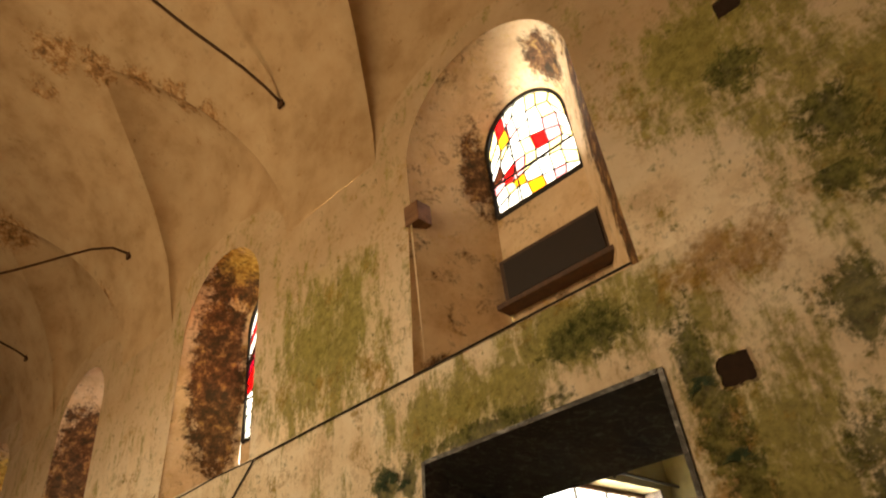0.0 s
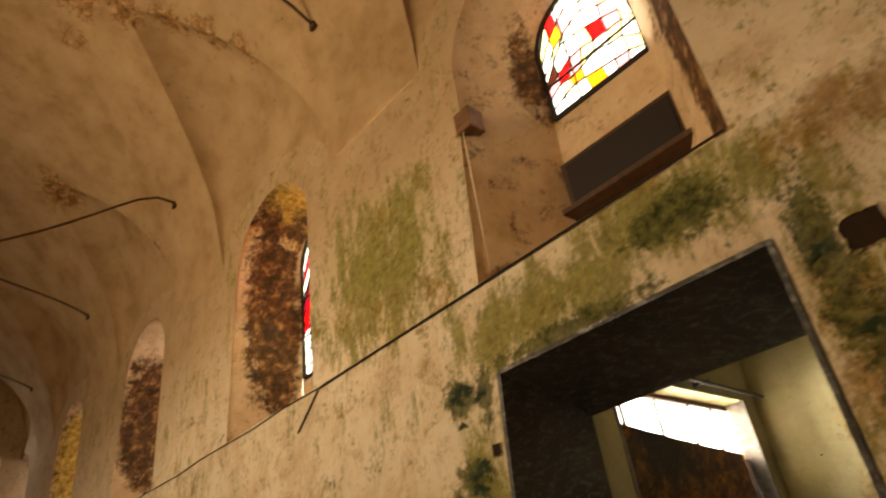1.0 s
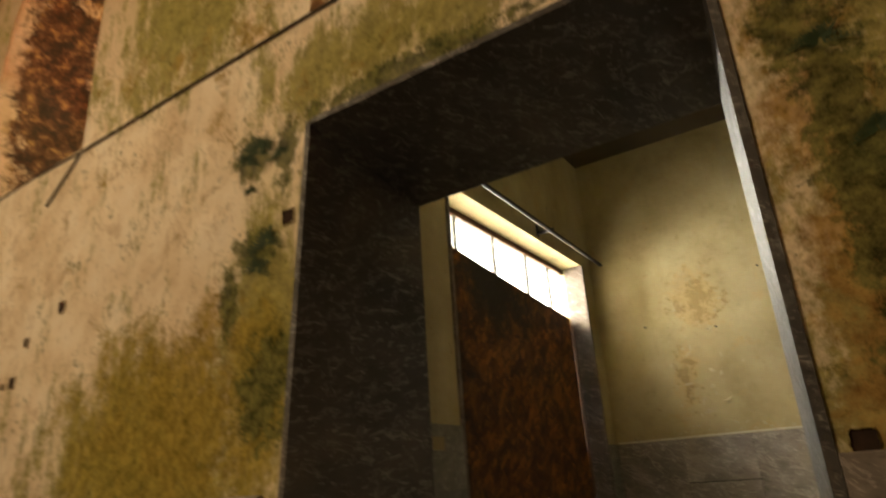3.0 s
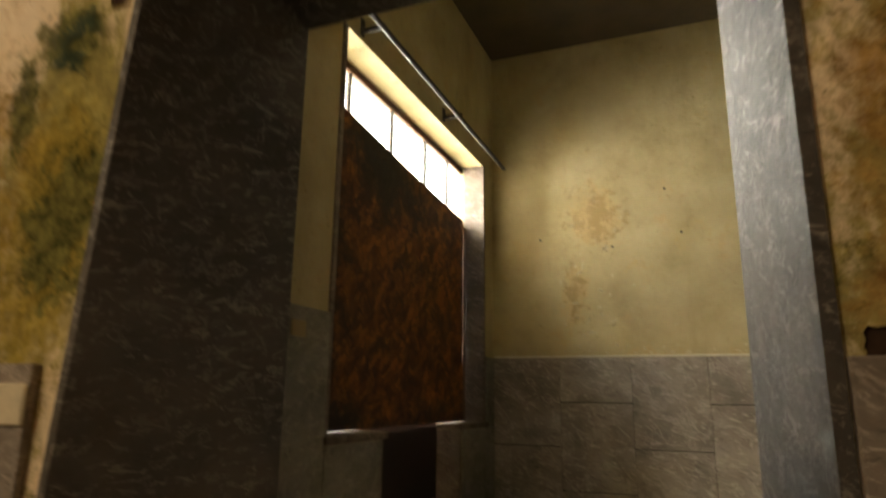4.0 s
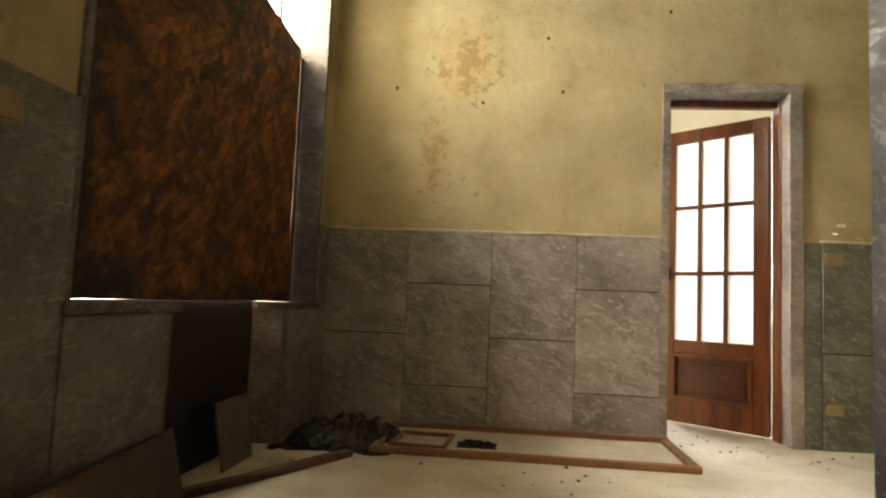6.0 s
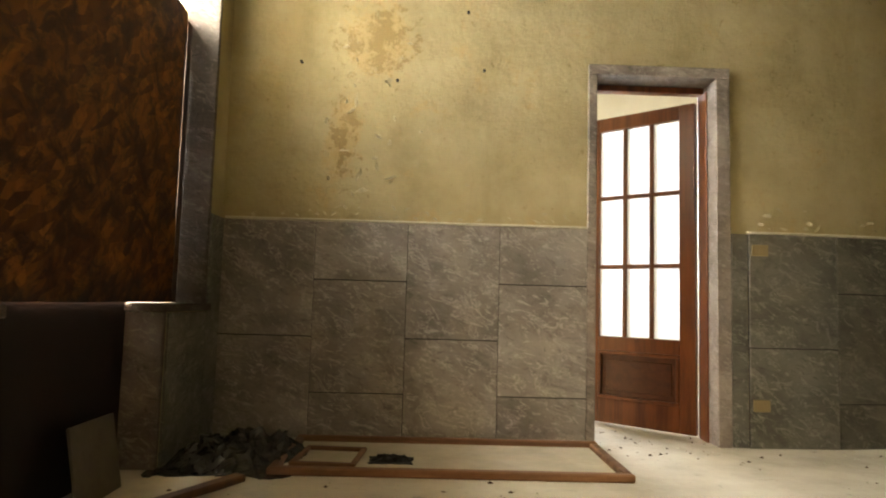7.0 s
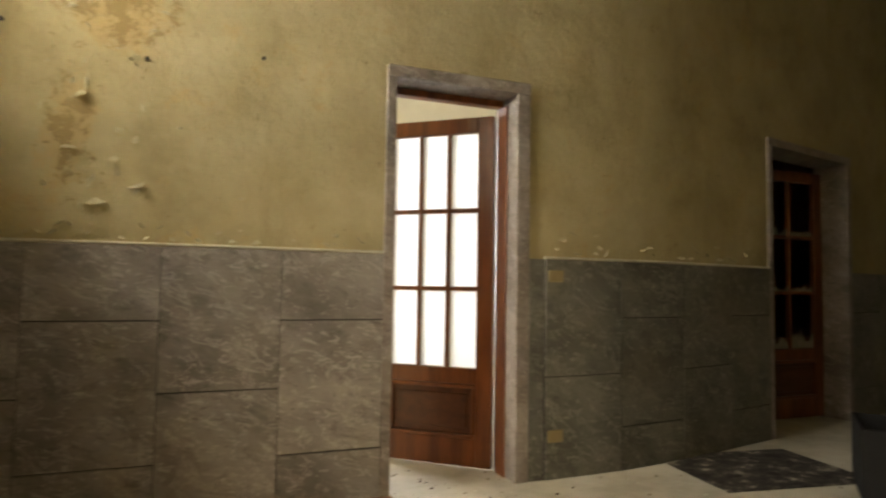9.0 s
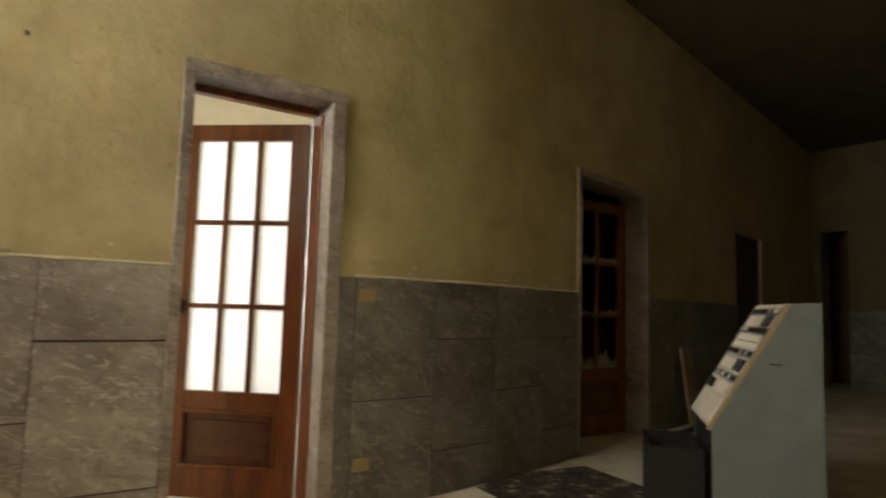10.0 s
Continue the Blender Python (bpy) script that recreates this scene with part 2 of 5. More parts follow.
def plaster_white():
    m = Mat("white_plaster", 0.85, spec=0.2)
    c = m.ramp(m.noise(1.7, 7), (0.3, (0.62, 0.58, 0.48)), (0.7, (0.78, 0.75, 0.66)))
    m.colour(c)
    m.bump(m.noise(12), 0.2, 0.006)
    return m.done()


def slate(name, dark, light, vein, rough=0.45, sheen=0.35, scale=8):
    """Grey slate-like marble with feathery pale veins."""
    m = Mat(name, rough, spec=sheen)
    at = m.place((1.0, 1.0, 1.5), True, (20, 32, 0))
    cloud = m.noise(2.2, 7, 0.6, at)
    grain = m.noise(4.6, 10, 0.72, at, 0.9)
    c = m.ramp(cloud, (0.34, tuple(v * 0.8 for v in dark)), (0.66, light))
    c = m.mix(m.ramp(grain, (0.36, 0.5), (0.5, 0.0)), c, tuple(v * 0.5 for v in dark))
    thin = m.noise(scale, 9, 0.74, m.place((0.8, 0.8, 1.7), True, (25, 38, 0)), 0.6)
    line = m.ramp(thin, (0.557, 0.0), (0.572, 0.7), (0.594, 0.0))
    c = m.mix(line, c, vein)
    fleck = m.noise(21, 9, 0.74, m.place((0.55, 0.55, 1.5), True, (12, 16, 0)), 1.1)
    c = m.mix(m.ramp(fleck, (0.565, 0.0), (0.60, 0.5)), c, vein)
    c = m.mix(m.ramp(fleck, (0.37, 0.6), (0.43, 0.0)), c, tuple(v * 0.45 for v in dark))
    c = m.mix(0.5, c, m.ramp(m.o.outputs["Random"], (0.0, 0.72), (1.0, 1.08)), "MULTIPLY")
    c = m.mix(m.ramp(m.noise(1.3, 6), (0.5, 0.0), (0.75, 0.35)), c, (0.20, 0.16, 0.11))
    m.colour(c)
    m.bump(m.math("ADD", grain, m.math("MULTIPLY", fleck, 0.9)), 0.8, 0.012)
    return m.done()


def concrete_floor():
    m = Mat("dusty_floor", 0.75, spec=0.25)
    fine, mid = m.noise(18, 8, 0.7), m.noise(1.6, 8, 0.6)
    c = m.ramp(mid, (0.3, (0.33, 0.29, 0.21)), (0.5, (0.50, 0.45, 0.345)), (0.7, (0.62, 0.58, 0.47)))
    c = m.mix(m.ramp(m.noise(7, 9, 0.75), (0.6, 0.0), (0.72, 0.6)), c, (0.16, 0.13, 0.09))
    c = m.mix(m.ramp(m.noise(45, 4, 0.6), (0.66, 0.0), (0.72, 0.5)), c, (0.10, 0.08, 0.06))
    m.colour(c)
    m.bump(fine, 0.3, 0.004)
    return m.done()


def wood(name, dark, light, rough=0.45, grain=(1, 1, 0.08), scale=16):
    m = Mat(name, rough, spec=0.4)
    g = m.noise(scale, 7, 0.65, m.place(grain), 0.6)
    c = m.ramp(g, (0.3, dark), (0.7, light))
    c = m.mix(m.ramp(m.noise(2.5, 6), (0.5, 0.0), (0.75, 0.45)), c, tuple(v * 0.4 for v in dark))
    m.colour(c)
    m.bump(g, 0.25, 0.003)
    return m.done()


def chipboard():
    """Oriented strand board, orange-brown and charred by damp along its lower edge."""
    m = Mat("strand_board", 0.7, spec=0.3)
    v = m.n("ShaderNodeTexVoronoi")
    v.inputs["Scale"].default_value = 30
    v.inputs["Randomness"].default_value = 1.0
    wn_ = m.place((1, 0.35, 1.0), False, (35, 0, 0))
    m.to(wn_, v.inputs["Vector"])
    chips = m.ramp(v.outputs["Color"], (0.1, (0.065, 0.019, 0.003)), (0.5, (0.15, 0.05, 0.006)), (0.9, (0.26, 0.10, 0.013)))
    c = m.mix(m.ramp(m.noise(6, 9, 0.74, warp=0.8), (0.43, 0.0), (0.57, 0.9)), chips, (0.035, 0.011, 0.004))
    f = m.spots(((-2.5, 4.85, 0.70), (0.3, 0.55, 0.34)), ((-2.5, 6.0, 0.60), (0.3, 1.5, 0.36)), ((-2.5, 5.4, 2.3), (0.3, 0.9, 0.7)), ((-2.5, 4.75, 1.5), (0.3, 0.35, 1.0)))
    a = stained(m.noise(4, 8, 0.65), m, f, 0.4, 0.60, 0.80)
    c = m.mix(m.math("MULTIPLY", a, 0.95), c, (0.012, 0.008, 0.006))
    m.colour(c)
    m.bump(v.outputs["Distance"], 0.5, 0.006)
    return m.done()


def plain(name, col, rough=0.6, metal=0.0, spec=0.35, vary=0.35, scale=14):
    m = Mat(name, rough, metal, spec)
    c = m.mix(vary, col, m.ramp(m.noise(scale, 7, 0.65), (0.3, 0.35), (0.7, 1.15)), "MULTIPLY")
    m.colour(c)
    m.bump(m.noise(scale * 3, 5), 0.15, 0.003)
    return m.done()


def pane_colour(name, col, clear=0.85):
    """Window glass that lets daylight of its colour through."""
    m = bpy.data.materials.new(name)
    m.use_nodes = True
    t = m.node_tree
    t.nodes.remove(t.nodes["Principled BSDF"])
    out = t.nodes["Material Output"]
    tr, tl, gl, a, b = [t.nodes.new(k) for k in ("ShaderNodeBsdfTransparent", "ShaderNodeBsdfTranslucent", "ShaderNodeBsdfGlossy", "ShaderNodeMixShader", "ShaderNodeMixShader")]
    tr.inputs[0].default_value = (*col, 1)
    tl.inputs[0].default_value = (*col, 1)
    gl.inputs["Roughness"].default_value = 0.12
    a.inputs[0].default_value = 1 - clear
    b.inputs[0].default_value = 0.04
    t.links.new(tr.outputs[0], a.inputs[1])
    t.links.new(tl.outputs[0], a.inputs[2])
    t.links.new(a.outputs[0], b.inputs[1])
    t.links.new(gl.outputs[0], b.inputs[2])
    t.links.new(b.outputs[0], out.inputs[0])
    return m


def glow(name, col, strength):
    m = bpy.data.materials.new(name)
    m.use_nodes = True
    t = m.node_tree
    t.nodes.remove(t.nodes["Principled BSDF"])
    e = t.nodes.new("ShaderNodeEmission")
    e.inputs[0].default_value, e.inputs[1].default_value = (*col, 1), strength
    t.links.new(e.outputs[0], t.nodes["Material Output"].inputs[0])
    return m


NAVE, VAULT, REVEAL, ROOM, WHITE = plaster_nave(), plaster_vault(), plaster_reveal(), plaster_room(), plaster_white()
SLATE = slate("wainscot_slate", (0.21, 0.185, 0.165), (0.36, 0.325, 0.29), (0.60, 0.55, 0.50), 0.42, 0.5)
# darker slate of the long wall; also carries the window wall's shade
SLATE_DARK_SHADED = slate("dark_shaded_wainscot_slate", (0.10, 0.097, 0.078), (0.19, 0.182, 0.152), (0.36, 0.35, 0.30), 0.42, 0.45)
LINING = slate("door_lining_marble", (0.011, 0.0105, 0.0095), (0.045, 0.043, 0.040), (0.30, 0.293, 0.275), 0.45, 0.8, 15)
PINK = slate("pinkish_marble", (0.085, 0.066, 0.056), (0.17, 0.135, 0.115), (0.32, 0.27, 0.235), 0.6, 0.25)
FRAME = slate("door_frame_marble", (0.19, 0.155, 0.13), (0.36, 0.31, 0.27), (0.5, 0.45, 0.4), 0.4)
FLOOR = concrete_floor()
FLOOR_NAVE = plain("dark_unseen_floor", (0.10, 0.08, 0.06), 0.8, vary=0.5, scale=3)
DOORWOOD = wood("varnished_door_wood", (0.075, 0.020, 0.005), (0.22, 0.070, 0.018), 0.36)
PANELWOOD = wood("door_panel_wood", (0.045, 0.014, 0.005), (0.11, 0.036, 0.012), 0.4, (0.08, 1, 1))
# real dark wood, and the backings that stand in for shade behind openings
DARKWOOD_SHADE = wood("dark_wood_and_shade", (0.035, 0.016, 0.008), (0.10, 0.045, 0.02), 0.6)
MATWOOD = wood("worn_wood", (0.10, 0.045, 0.02), (0.26, 0.13, 0.06), 0.7, (0.1, 1, 1))
GROUT = plain("dark_joint_mortar", (0.035, 0.03, 0.025), 0.9)
PLY = wood("pale_board", (0.30, 0.21, 0.11), (0.45, 0.33, 0.19), 0.7)
OSB = chipboard()
STEEL = plain("dull_steel", (0.16, 0.135, 0.10), 0.45, 0.5)
DARKPLY = wood("brown_board", (0.035, 0.021, 0.010), (0.075, 0.045, 0.021), 0.7)
IRON = plain("black_iron", (0.03, 0.025, 0.02), 0.6, 0.4)
RUST = plain("rusty_iron", (0.09, 0.045, 0.02), 0.85, 0.2)
BLACK = plain("black_cloth", (0.010, 0.009, 0.008), 0.85)
CREAM = plain("cream_plastic", (0.30, 0.235, 0.115), 0.45, vary=0.2)
CONSOLE = plain("grey_blue_painted_metal", (0.115, 0.132, 0.130), 0.45, 0.0, 0.4, 0.3, 5)
TRIM = plain("worn_tan_edge", (0.30, 0.20, 0.09), 0.6)
FACE = plain("pale_control_panel", (0.55, 0.53, 0.46), 0.5)
MORTAR = plain("lime_bead", (0.62, 0.58, 0.44), 0.85)
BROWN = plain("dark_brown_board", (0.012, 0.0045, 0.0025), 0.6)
CANVAS = plain("dusty_canvas", (0.50, 0.45, 0.34), 0.85, vary=0.3, scale=6)
LEAF = plain("dark_fern_green", (0.035, 0.065, 0.025), 0.7)
FROST = pane_colour("frosted_glass", (0.93, 0.94, 0.95), 0.15)
CLEAR = pane_colour("clear_glass", (0.97, 0.98, 0.97), 0.95)
STAIN = [pane_colour("stained_" + k, c) for k, c in (("white", (0.95, 0.93, 0.86)), ("pale_yellow", (0.95, 0.85, 0.5)), ("amber", (0.9, 0.5, 0.05)),
                                                    ("red", (0.75, 0.03, 0.03)), ("crimson", (0.5, 0.02, 0.08)), ("rose", (0.9, 0.5, 0.5)), ("brown", (0.15, 0.05, 0.02)))]
DAY = glow("daylight", (1.0, 0.98, 0.94), 8.0)
DAY_SOFT = glow("shaded_daylight", (0.94, 0.97, 1.0), 1.25)
# end wall plaster with the hall's far shade put into its colour
SHADED_END = plain("shaded_end_plaster", (0.15, 0.12, 0.065), 0.9, vary=0.5, scale=3)
# ceiling brown lowered to hold down bounce light in the dim hall
DARK_CEILING = plain("darkened_ceiling_plaster", (0.09, 0.068, 0.04), 0.9, vary=0.5, scale=2.2)
DUSTY = plain("dusty_glass", (0.22, 0.20, 0.15), 0.5, vary=0.5)
FLAKE = plain("loose_paint", (0.46, 0.40, 0.245), 0.8, vary=0.3, scale=30)

# ---- builders ----


def mesh(name, verts, faces, mat, smooth=False):
    me = bpy.data.meshes.new(name)
    me.from_pydata([tuple(v) for v in verts], [], faces)
    me.materials.append(mat)
    if smooth:
        me.polygons.foreach_set("use_smooth", [True] * len(me.polygons))
    me.update()
    return me


def put(name, me, parent=None, label="", m=None):
    ob = new(name, me)
    if m is not None:
        ob.matrix_basis = m
    if parent is not None:
        ob.parent = parent
    if label:
        ob["label"] = label
    return ob


def part(name, bm, material, parent=None, label="", smooth=False):
    me = bpy.data.meshes.new(name)
    bmesh.ops.recalc_face_normals(bm, faces=bm.faces[:])
    bm.to_mesh(me)
    bm.free()
    me.materials.append(material)
    if smooth:
        me.polygons.foreach_set("use_smooth", [True] * len(me.polygons))
    return put(name, me, parent, label)


def thing(name, label, category, at=(0, 0, 0), turn=0.0, group="", kind=""):
    ob = new(name)
    ob.empty_display_size = 0.1
    ob.matrix_basis = pose(*at, 0, 0, turn)
    return tagged(ob, label, category, group, kind)


def add_box(bm, lo, hi, bevel=0.0):
    c = [(a + b) / 2 for a, b in zip(lo, hi)]
    s = [b - a for a, b in zip(lo, hi)]
    r = bmesh.ops.create_cube(bm, size=1.0, matrix=Matrix.Translation(c) @ Matrix.Diagonal((*s, 1)))
    if bevel:
        es = list({e for v in r["verts"] for e in v.link_edges})
        bmesh.ops.bevel(bm, geom=es, offset=bevel, segments=1, affect="EDGES", profile=0.5)
    return bm


def box(lo, hi, bevel=0.0):
    return add_box(bmesh.new(), lo, hi, bevel)


def prism(bm, pts, z0, z1, top=None):
    """An upright prism over the plan pts; top: its upper outline, where it leans."""
    a = [bm.verts.new((x, y, z0)) for x, y in pts]
    b = [bm.verts.new((x, y, z1)) for x, y in (top or pts)]
    n = len(a)
    bm.faces.new(a[::-1])
    bm.faces.new(b)
    for k in range(n):
        bm.faces.new((a[k], a[(k + 1) % n], b[(k + 1) % n], b[k]))
    return bm


def tube(pts, r, sides=8):
    """A round bar along pts, as verts and faces."""
    vs, fs = [], []
    pts = [Vector(p) for p in pts]
    for k, p in enumerate(pts):
        d = (pts[min(k + 1, len(pts) - 1)] - pts[max(k - 1, 0)]).normalized()
        q = d.to_track_quat("Z", "Y")
        for j in range(sides):
            a = 2 * math.pi * j / sides
            vs.append(p + q @ Vector((r * math.cos(a), r * math.sin(a), 0)))
    for k in range(len(pts) - 1):
        for j in range(sides):
            fs.append((k * sides + j, k * sides + (j + 1) % sides, (k + 1) * sides + (j + 1) % sides, (k + 1) * sides + j))
    fs += [tuple(range(sides))[::-1], tuple((len(pts) - 1) * sides + j for j in range(sides))]
    return vs, fs


def structure(ob, label, category):
    return tagged(ob, label, category, kind="structure")


# ---- nave: floor, walls, vault ----
X0, X1 = -18.2, 4.6
YL, YU = 3.39, 3.58
LEDGE = 3.17
BAY, C1 = 4.08, -1.5
CENTRES = [C1 - BAY * k for k in range(-1, 6)]
VY, VZ, VR = 0.05, 5.3, 3.55
FOOT = 5.6
HALF = 1.3

XL_ROOM, YB_ROOM = -4.0, 3.45
# nave floor is out of view; dark colour keeps bounce off the door soffit
structure(part("floor_nave", box((X0, -4.6, -0.15), (X1, YB_ROOM - 0.001, 0.0)), FLOOR_NAVE), "unseen church floor, kept dark to cut bounce light", "floor")
structure(part("floor", box((XL_ROOM, YB_ROOM, -0.15), (12.5, 11.2, 0.0)), FLOOR), "pale dusty concrete floor with dirt and crumbs", "floor")

# lower wall, thick, with the splayed doorway
LB, LT, RB = -2.53, -2.335, -0.58
LF, RF, YB = -2.14, -0.692, 3.97
bm = bmesh.new()
prism(bm, [(X0, YL), (LB, YL), (LF - 0.03, YB), (X0, YB)], -0.1, 2.57, [(X0, YL), (LT, YL), (LF - 0.03, YB), (X0, YB)])
prism(bm, [(RB, YL), (X1, YL), (X1, YB), (RF + 0.03, YB)], -0.1, 2.57)
wall_south = structure(part("wall_nave_low", bm, NAVE), "mouldy cream plastered church wall with green algae and rust stains", "wall")
# head over the doorway: its soffit falls towards the room


def head(bm, x0, x1, low):
    prof = [(YL, 2.57), (YL, LEDGE), (4.36, LEDGE), (4.36, 2.62), (YB, 2.62), (YB, low)]
    a = [bm.verts.new((x0, y, z)) for y, z in prof]
    b = [bm.verts.new((x1, y, z)) for y, z in prof]
    bm.faces.new(a)
    bm.faces.new(b[::-1])
    for k in range(6):
        bm.faces.new((a[k], b[k], b[(k + 1) % 6], a[(k + 1) % 6]))


bm = bmesh.new()
head(bm, X0, LT - 0.001, 2.57)
head(bm, LT, RB, 2.31)
head(bm, RB + 0.001, X1, 2.57)
structure(part("wall_nave_head", bm, NAVE), "mouldy plastered wall above the church doorway", "wall")


def arch_z(x, c, r, zc):
    d = abs(x - c)
    return zc + math.sqrt(max(r * r - d * d, 0.0)) if d < r - 1e-4 else None


def bay(x):
    """The middle of the bay that x lies in."""
    return min(CENTRES, key=lambda c: abs(x - c))


def lun_s(x):
    """0 at the ridge of the bay's vault cell, 1 and more on a pier; and the bow of the cell's edge on that side."""
    c = bay(x)
    lean = 0.05 if abs(c - C1) < 0.01 else 0.33
    d = x - c + lean
    if d > 0:
        return d / (HALF + 0.07 + lean), 0.66
    return -d / (HALF - 0.02 - lean), 0.53 if lean < 0.1 else 0.33


T0 = math.asin((FOOT - VZ) / VR)
T1 = math.asin((8.42 - VZ) / VR)


def groin(x):
    """Angle on the barrel at which the cell's edge lies."""
    s, bow = lun_s(x)
    return T0 + (T1 - T0) * max(1 - s, 0.0) ** bow


def crown(x):
    """Height at which the wall bends over into the cell."""
    s = min(abs(x - bay(x)) / HALF, 1.0)
    return FOOT + 0.78 * math.sqrt(max(1 - s ** 2.2, 0.0))


def opening(c):
    """Middle and half width of the window niche of the bay at c."""
    return (c, 0.9) if abs(c - C1) < 0.01 else (c - 0.05, 0.85)


xs = set()
x = X0
while x < X1:
    xs.add(round(x, 4))
    x += 0.08
for c in CENTRES:
    o, r = opening(c)
    o -= c
    for d in (-HALF - 0.02, -HALF, HALF, HALF + 0.07, -0.33, o + r, o + r - 0.01, o + r - 0.04, o + r - 0.1, o - r - 0.144, o - r - 0.142, o - r - 0.09, o - r - 0.05, o - r - 0.02, o - r, o - r + 0.01, o - r + 0.04, o - r + 0.1, 0.0):
        if X0 < c + d < X1:
            xs.add(round(c + d, 4))
xs.add(X1)
xs = sorted(xs)


def side_wall(sign, name, label):
    """The wall above the ledge: open for the window niches, closed behind, up to the vault's edge."""
    v, f = [], []
    for x in xs:
        top = crown(x)
        lowz = LEDGE
        for c in CENTRES:
            o, r = opening(c)
            z = arch_z(x, o, r, 5.2)
            if z is not None:
                lowz = z
            elif -r - 0.143 < x - o <= -r:
                lowz = 5.2 - (o - r - x) / 0.07
        for k in range(7):
            z = lowz + (top - lowz) * k / 6
            v.append((x, sign * YU, z))
    for i in range(len(xs) - 1):
        for k in range(6):
            q = (i * 7 + k, (i + 1) * 7 + k, (i + 1) * 7 + k + 1, i * 7 + k + 1)
            f.append(q if sign > 0 else q[::-1])
    ob = put(name, mesh(name, v, f, NAVE, True))
    return structure(ob, label, "wall")


side_wall(1, "wall_nave_high", "stained cream church wall between deep arched window niches")
side_wall(-1, "wall_nave_opposite", "plastered church wall with deep arched window niches")


def vault():
    v, f = [], []
    nt = 22
    for x in xs:
        g = groin(x)
        for k in range(2 * nt + 1):
            th = g + (math.pi - 2 * g) * k / (2 * nt)
            v.append((x, VY + VR * math.cos(th), VZ + VR * math.sin(th)))
    n = 2 * nt + 1
    for i in range(len(xs) - 1):
        for k in range(n - 1):
            f.append((i * n + k, i * n + k + 1, (i + 1) * n + k + 1, (i + 1) * n + k))
    for sign in (1, -1):
        for c in CENTRES:
            base = len(v)
            cols = [x for x in xs if c - HALF - 0.02 <= x <= c + HALF + 0.07 + 1e-4]
            for x in cols:
                g = groin(x)
                gy, gz = VY + sign * VR * math.cos(g), VZ + VR * math.sin(g)
                if sign < 0:
                    gy = VY - VR * math.cos(g)
                wz = crown(x)
                for k in range(13):
                    u = k / 12
                    y = sign * YU + (gy - sign * YU) * (1 - math.cos(u * math.pi / 2))
                    z = wz + (gz - wz) * math.sin(u * math.pi / 2)
                    v.append((x, y, z))
            for i in range(len(cols) - 1):
                for k in range(12):
                    f.append((base + i * 13 + k, base + i * 13 + k + 1, base + (i + 1) * 13 + k + 1, base + (i + 1) * 13 + k))
    return mesh("ceiling", v, f, VAULT, True)


structure(put("ceiling", vault()), "tan plastered barrel vault with pointed cells over the windows", "ceiling")


def niche(name, c, half, gz0, gz1c, y1, sign=1, off=0.0):
    """The splayed plaster niche of a window, from the wall's face to the glass."""
    n = 24
    out, inn = [], []
    o, r = opening(c)
    zs = [LEDGE + (5.2 - LEDGE) * k / 6 for k in range(6)]
    zi = [LEDGE + 0.1 + (gz1c - LEDGE - 0.1) * k / 6 for k in range(6)]
    for a, b in zip(zs, zi):
        out.append((o - r - 0.02 - 0.07 * (5.2 - a), a)), inn.append((c + off - half - 0.05 * (5.2 - a), b))
    for k in range(n + 1):
        t = math.pi - math.pi * k / n
        out.append((o + (r + 0.02) * math.cos(t), 5.2 + (r + 0.02) * math.sin(t)))
        inn.append((c + off + half * math.cos(t), gz1c + half * math.sin(t)))
    for a, b in zip(zs[::-1], zi[::-1]):
        out.append((o + r + 0.02, a)), inn.append((c + off + half, b))
    v, f, m = [], [], len(out)
    for k in range(5):
        u = k / 4
        for (x, z), (p, q) in zip(out, inn):
            w = 0.012 * noise.noise((x * 2, u * 2, z * 2))
            v.append((x + (p - x) * u + w, sign * (YU + 0.003 + (y1 - YU) * u), z + (q - z) * u))
    for k in range(4):
        for j in range(m):
            f.append((k * m + j, k * m + (j + 1) % m, (k + 1) * m + (j + 1) % m, (k + 1) * m + j))
    base = len(v)
    z0 = LEDGE + 0.08
    c = c + off
    hw = half + 0.06
    v += [(c - hw, sign * (y1 - 0.002), z0), (c + hw, sign * (y1 - 0.002), z0), (c + hw, sign * (y1 - 0.002), gz0), (c - hw, sign * (y1 - 0.002), gz0)]
    f.append((base, base + 1, base + 2, base + 3))
    return structure(put(name, mesh(name, v, f, REVEAL)), "deep splayed window niche of flaking stained plaster", "window niche")


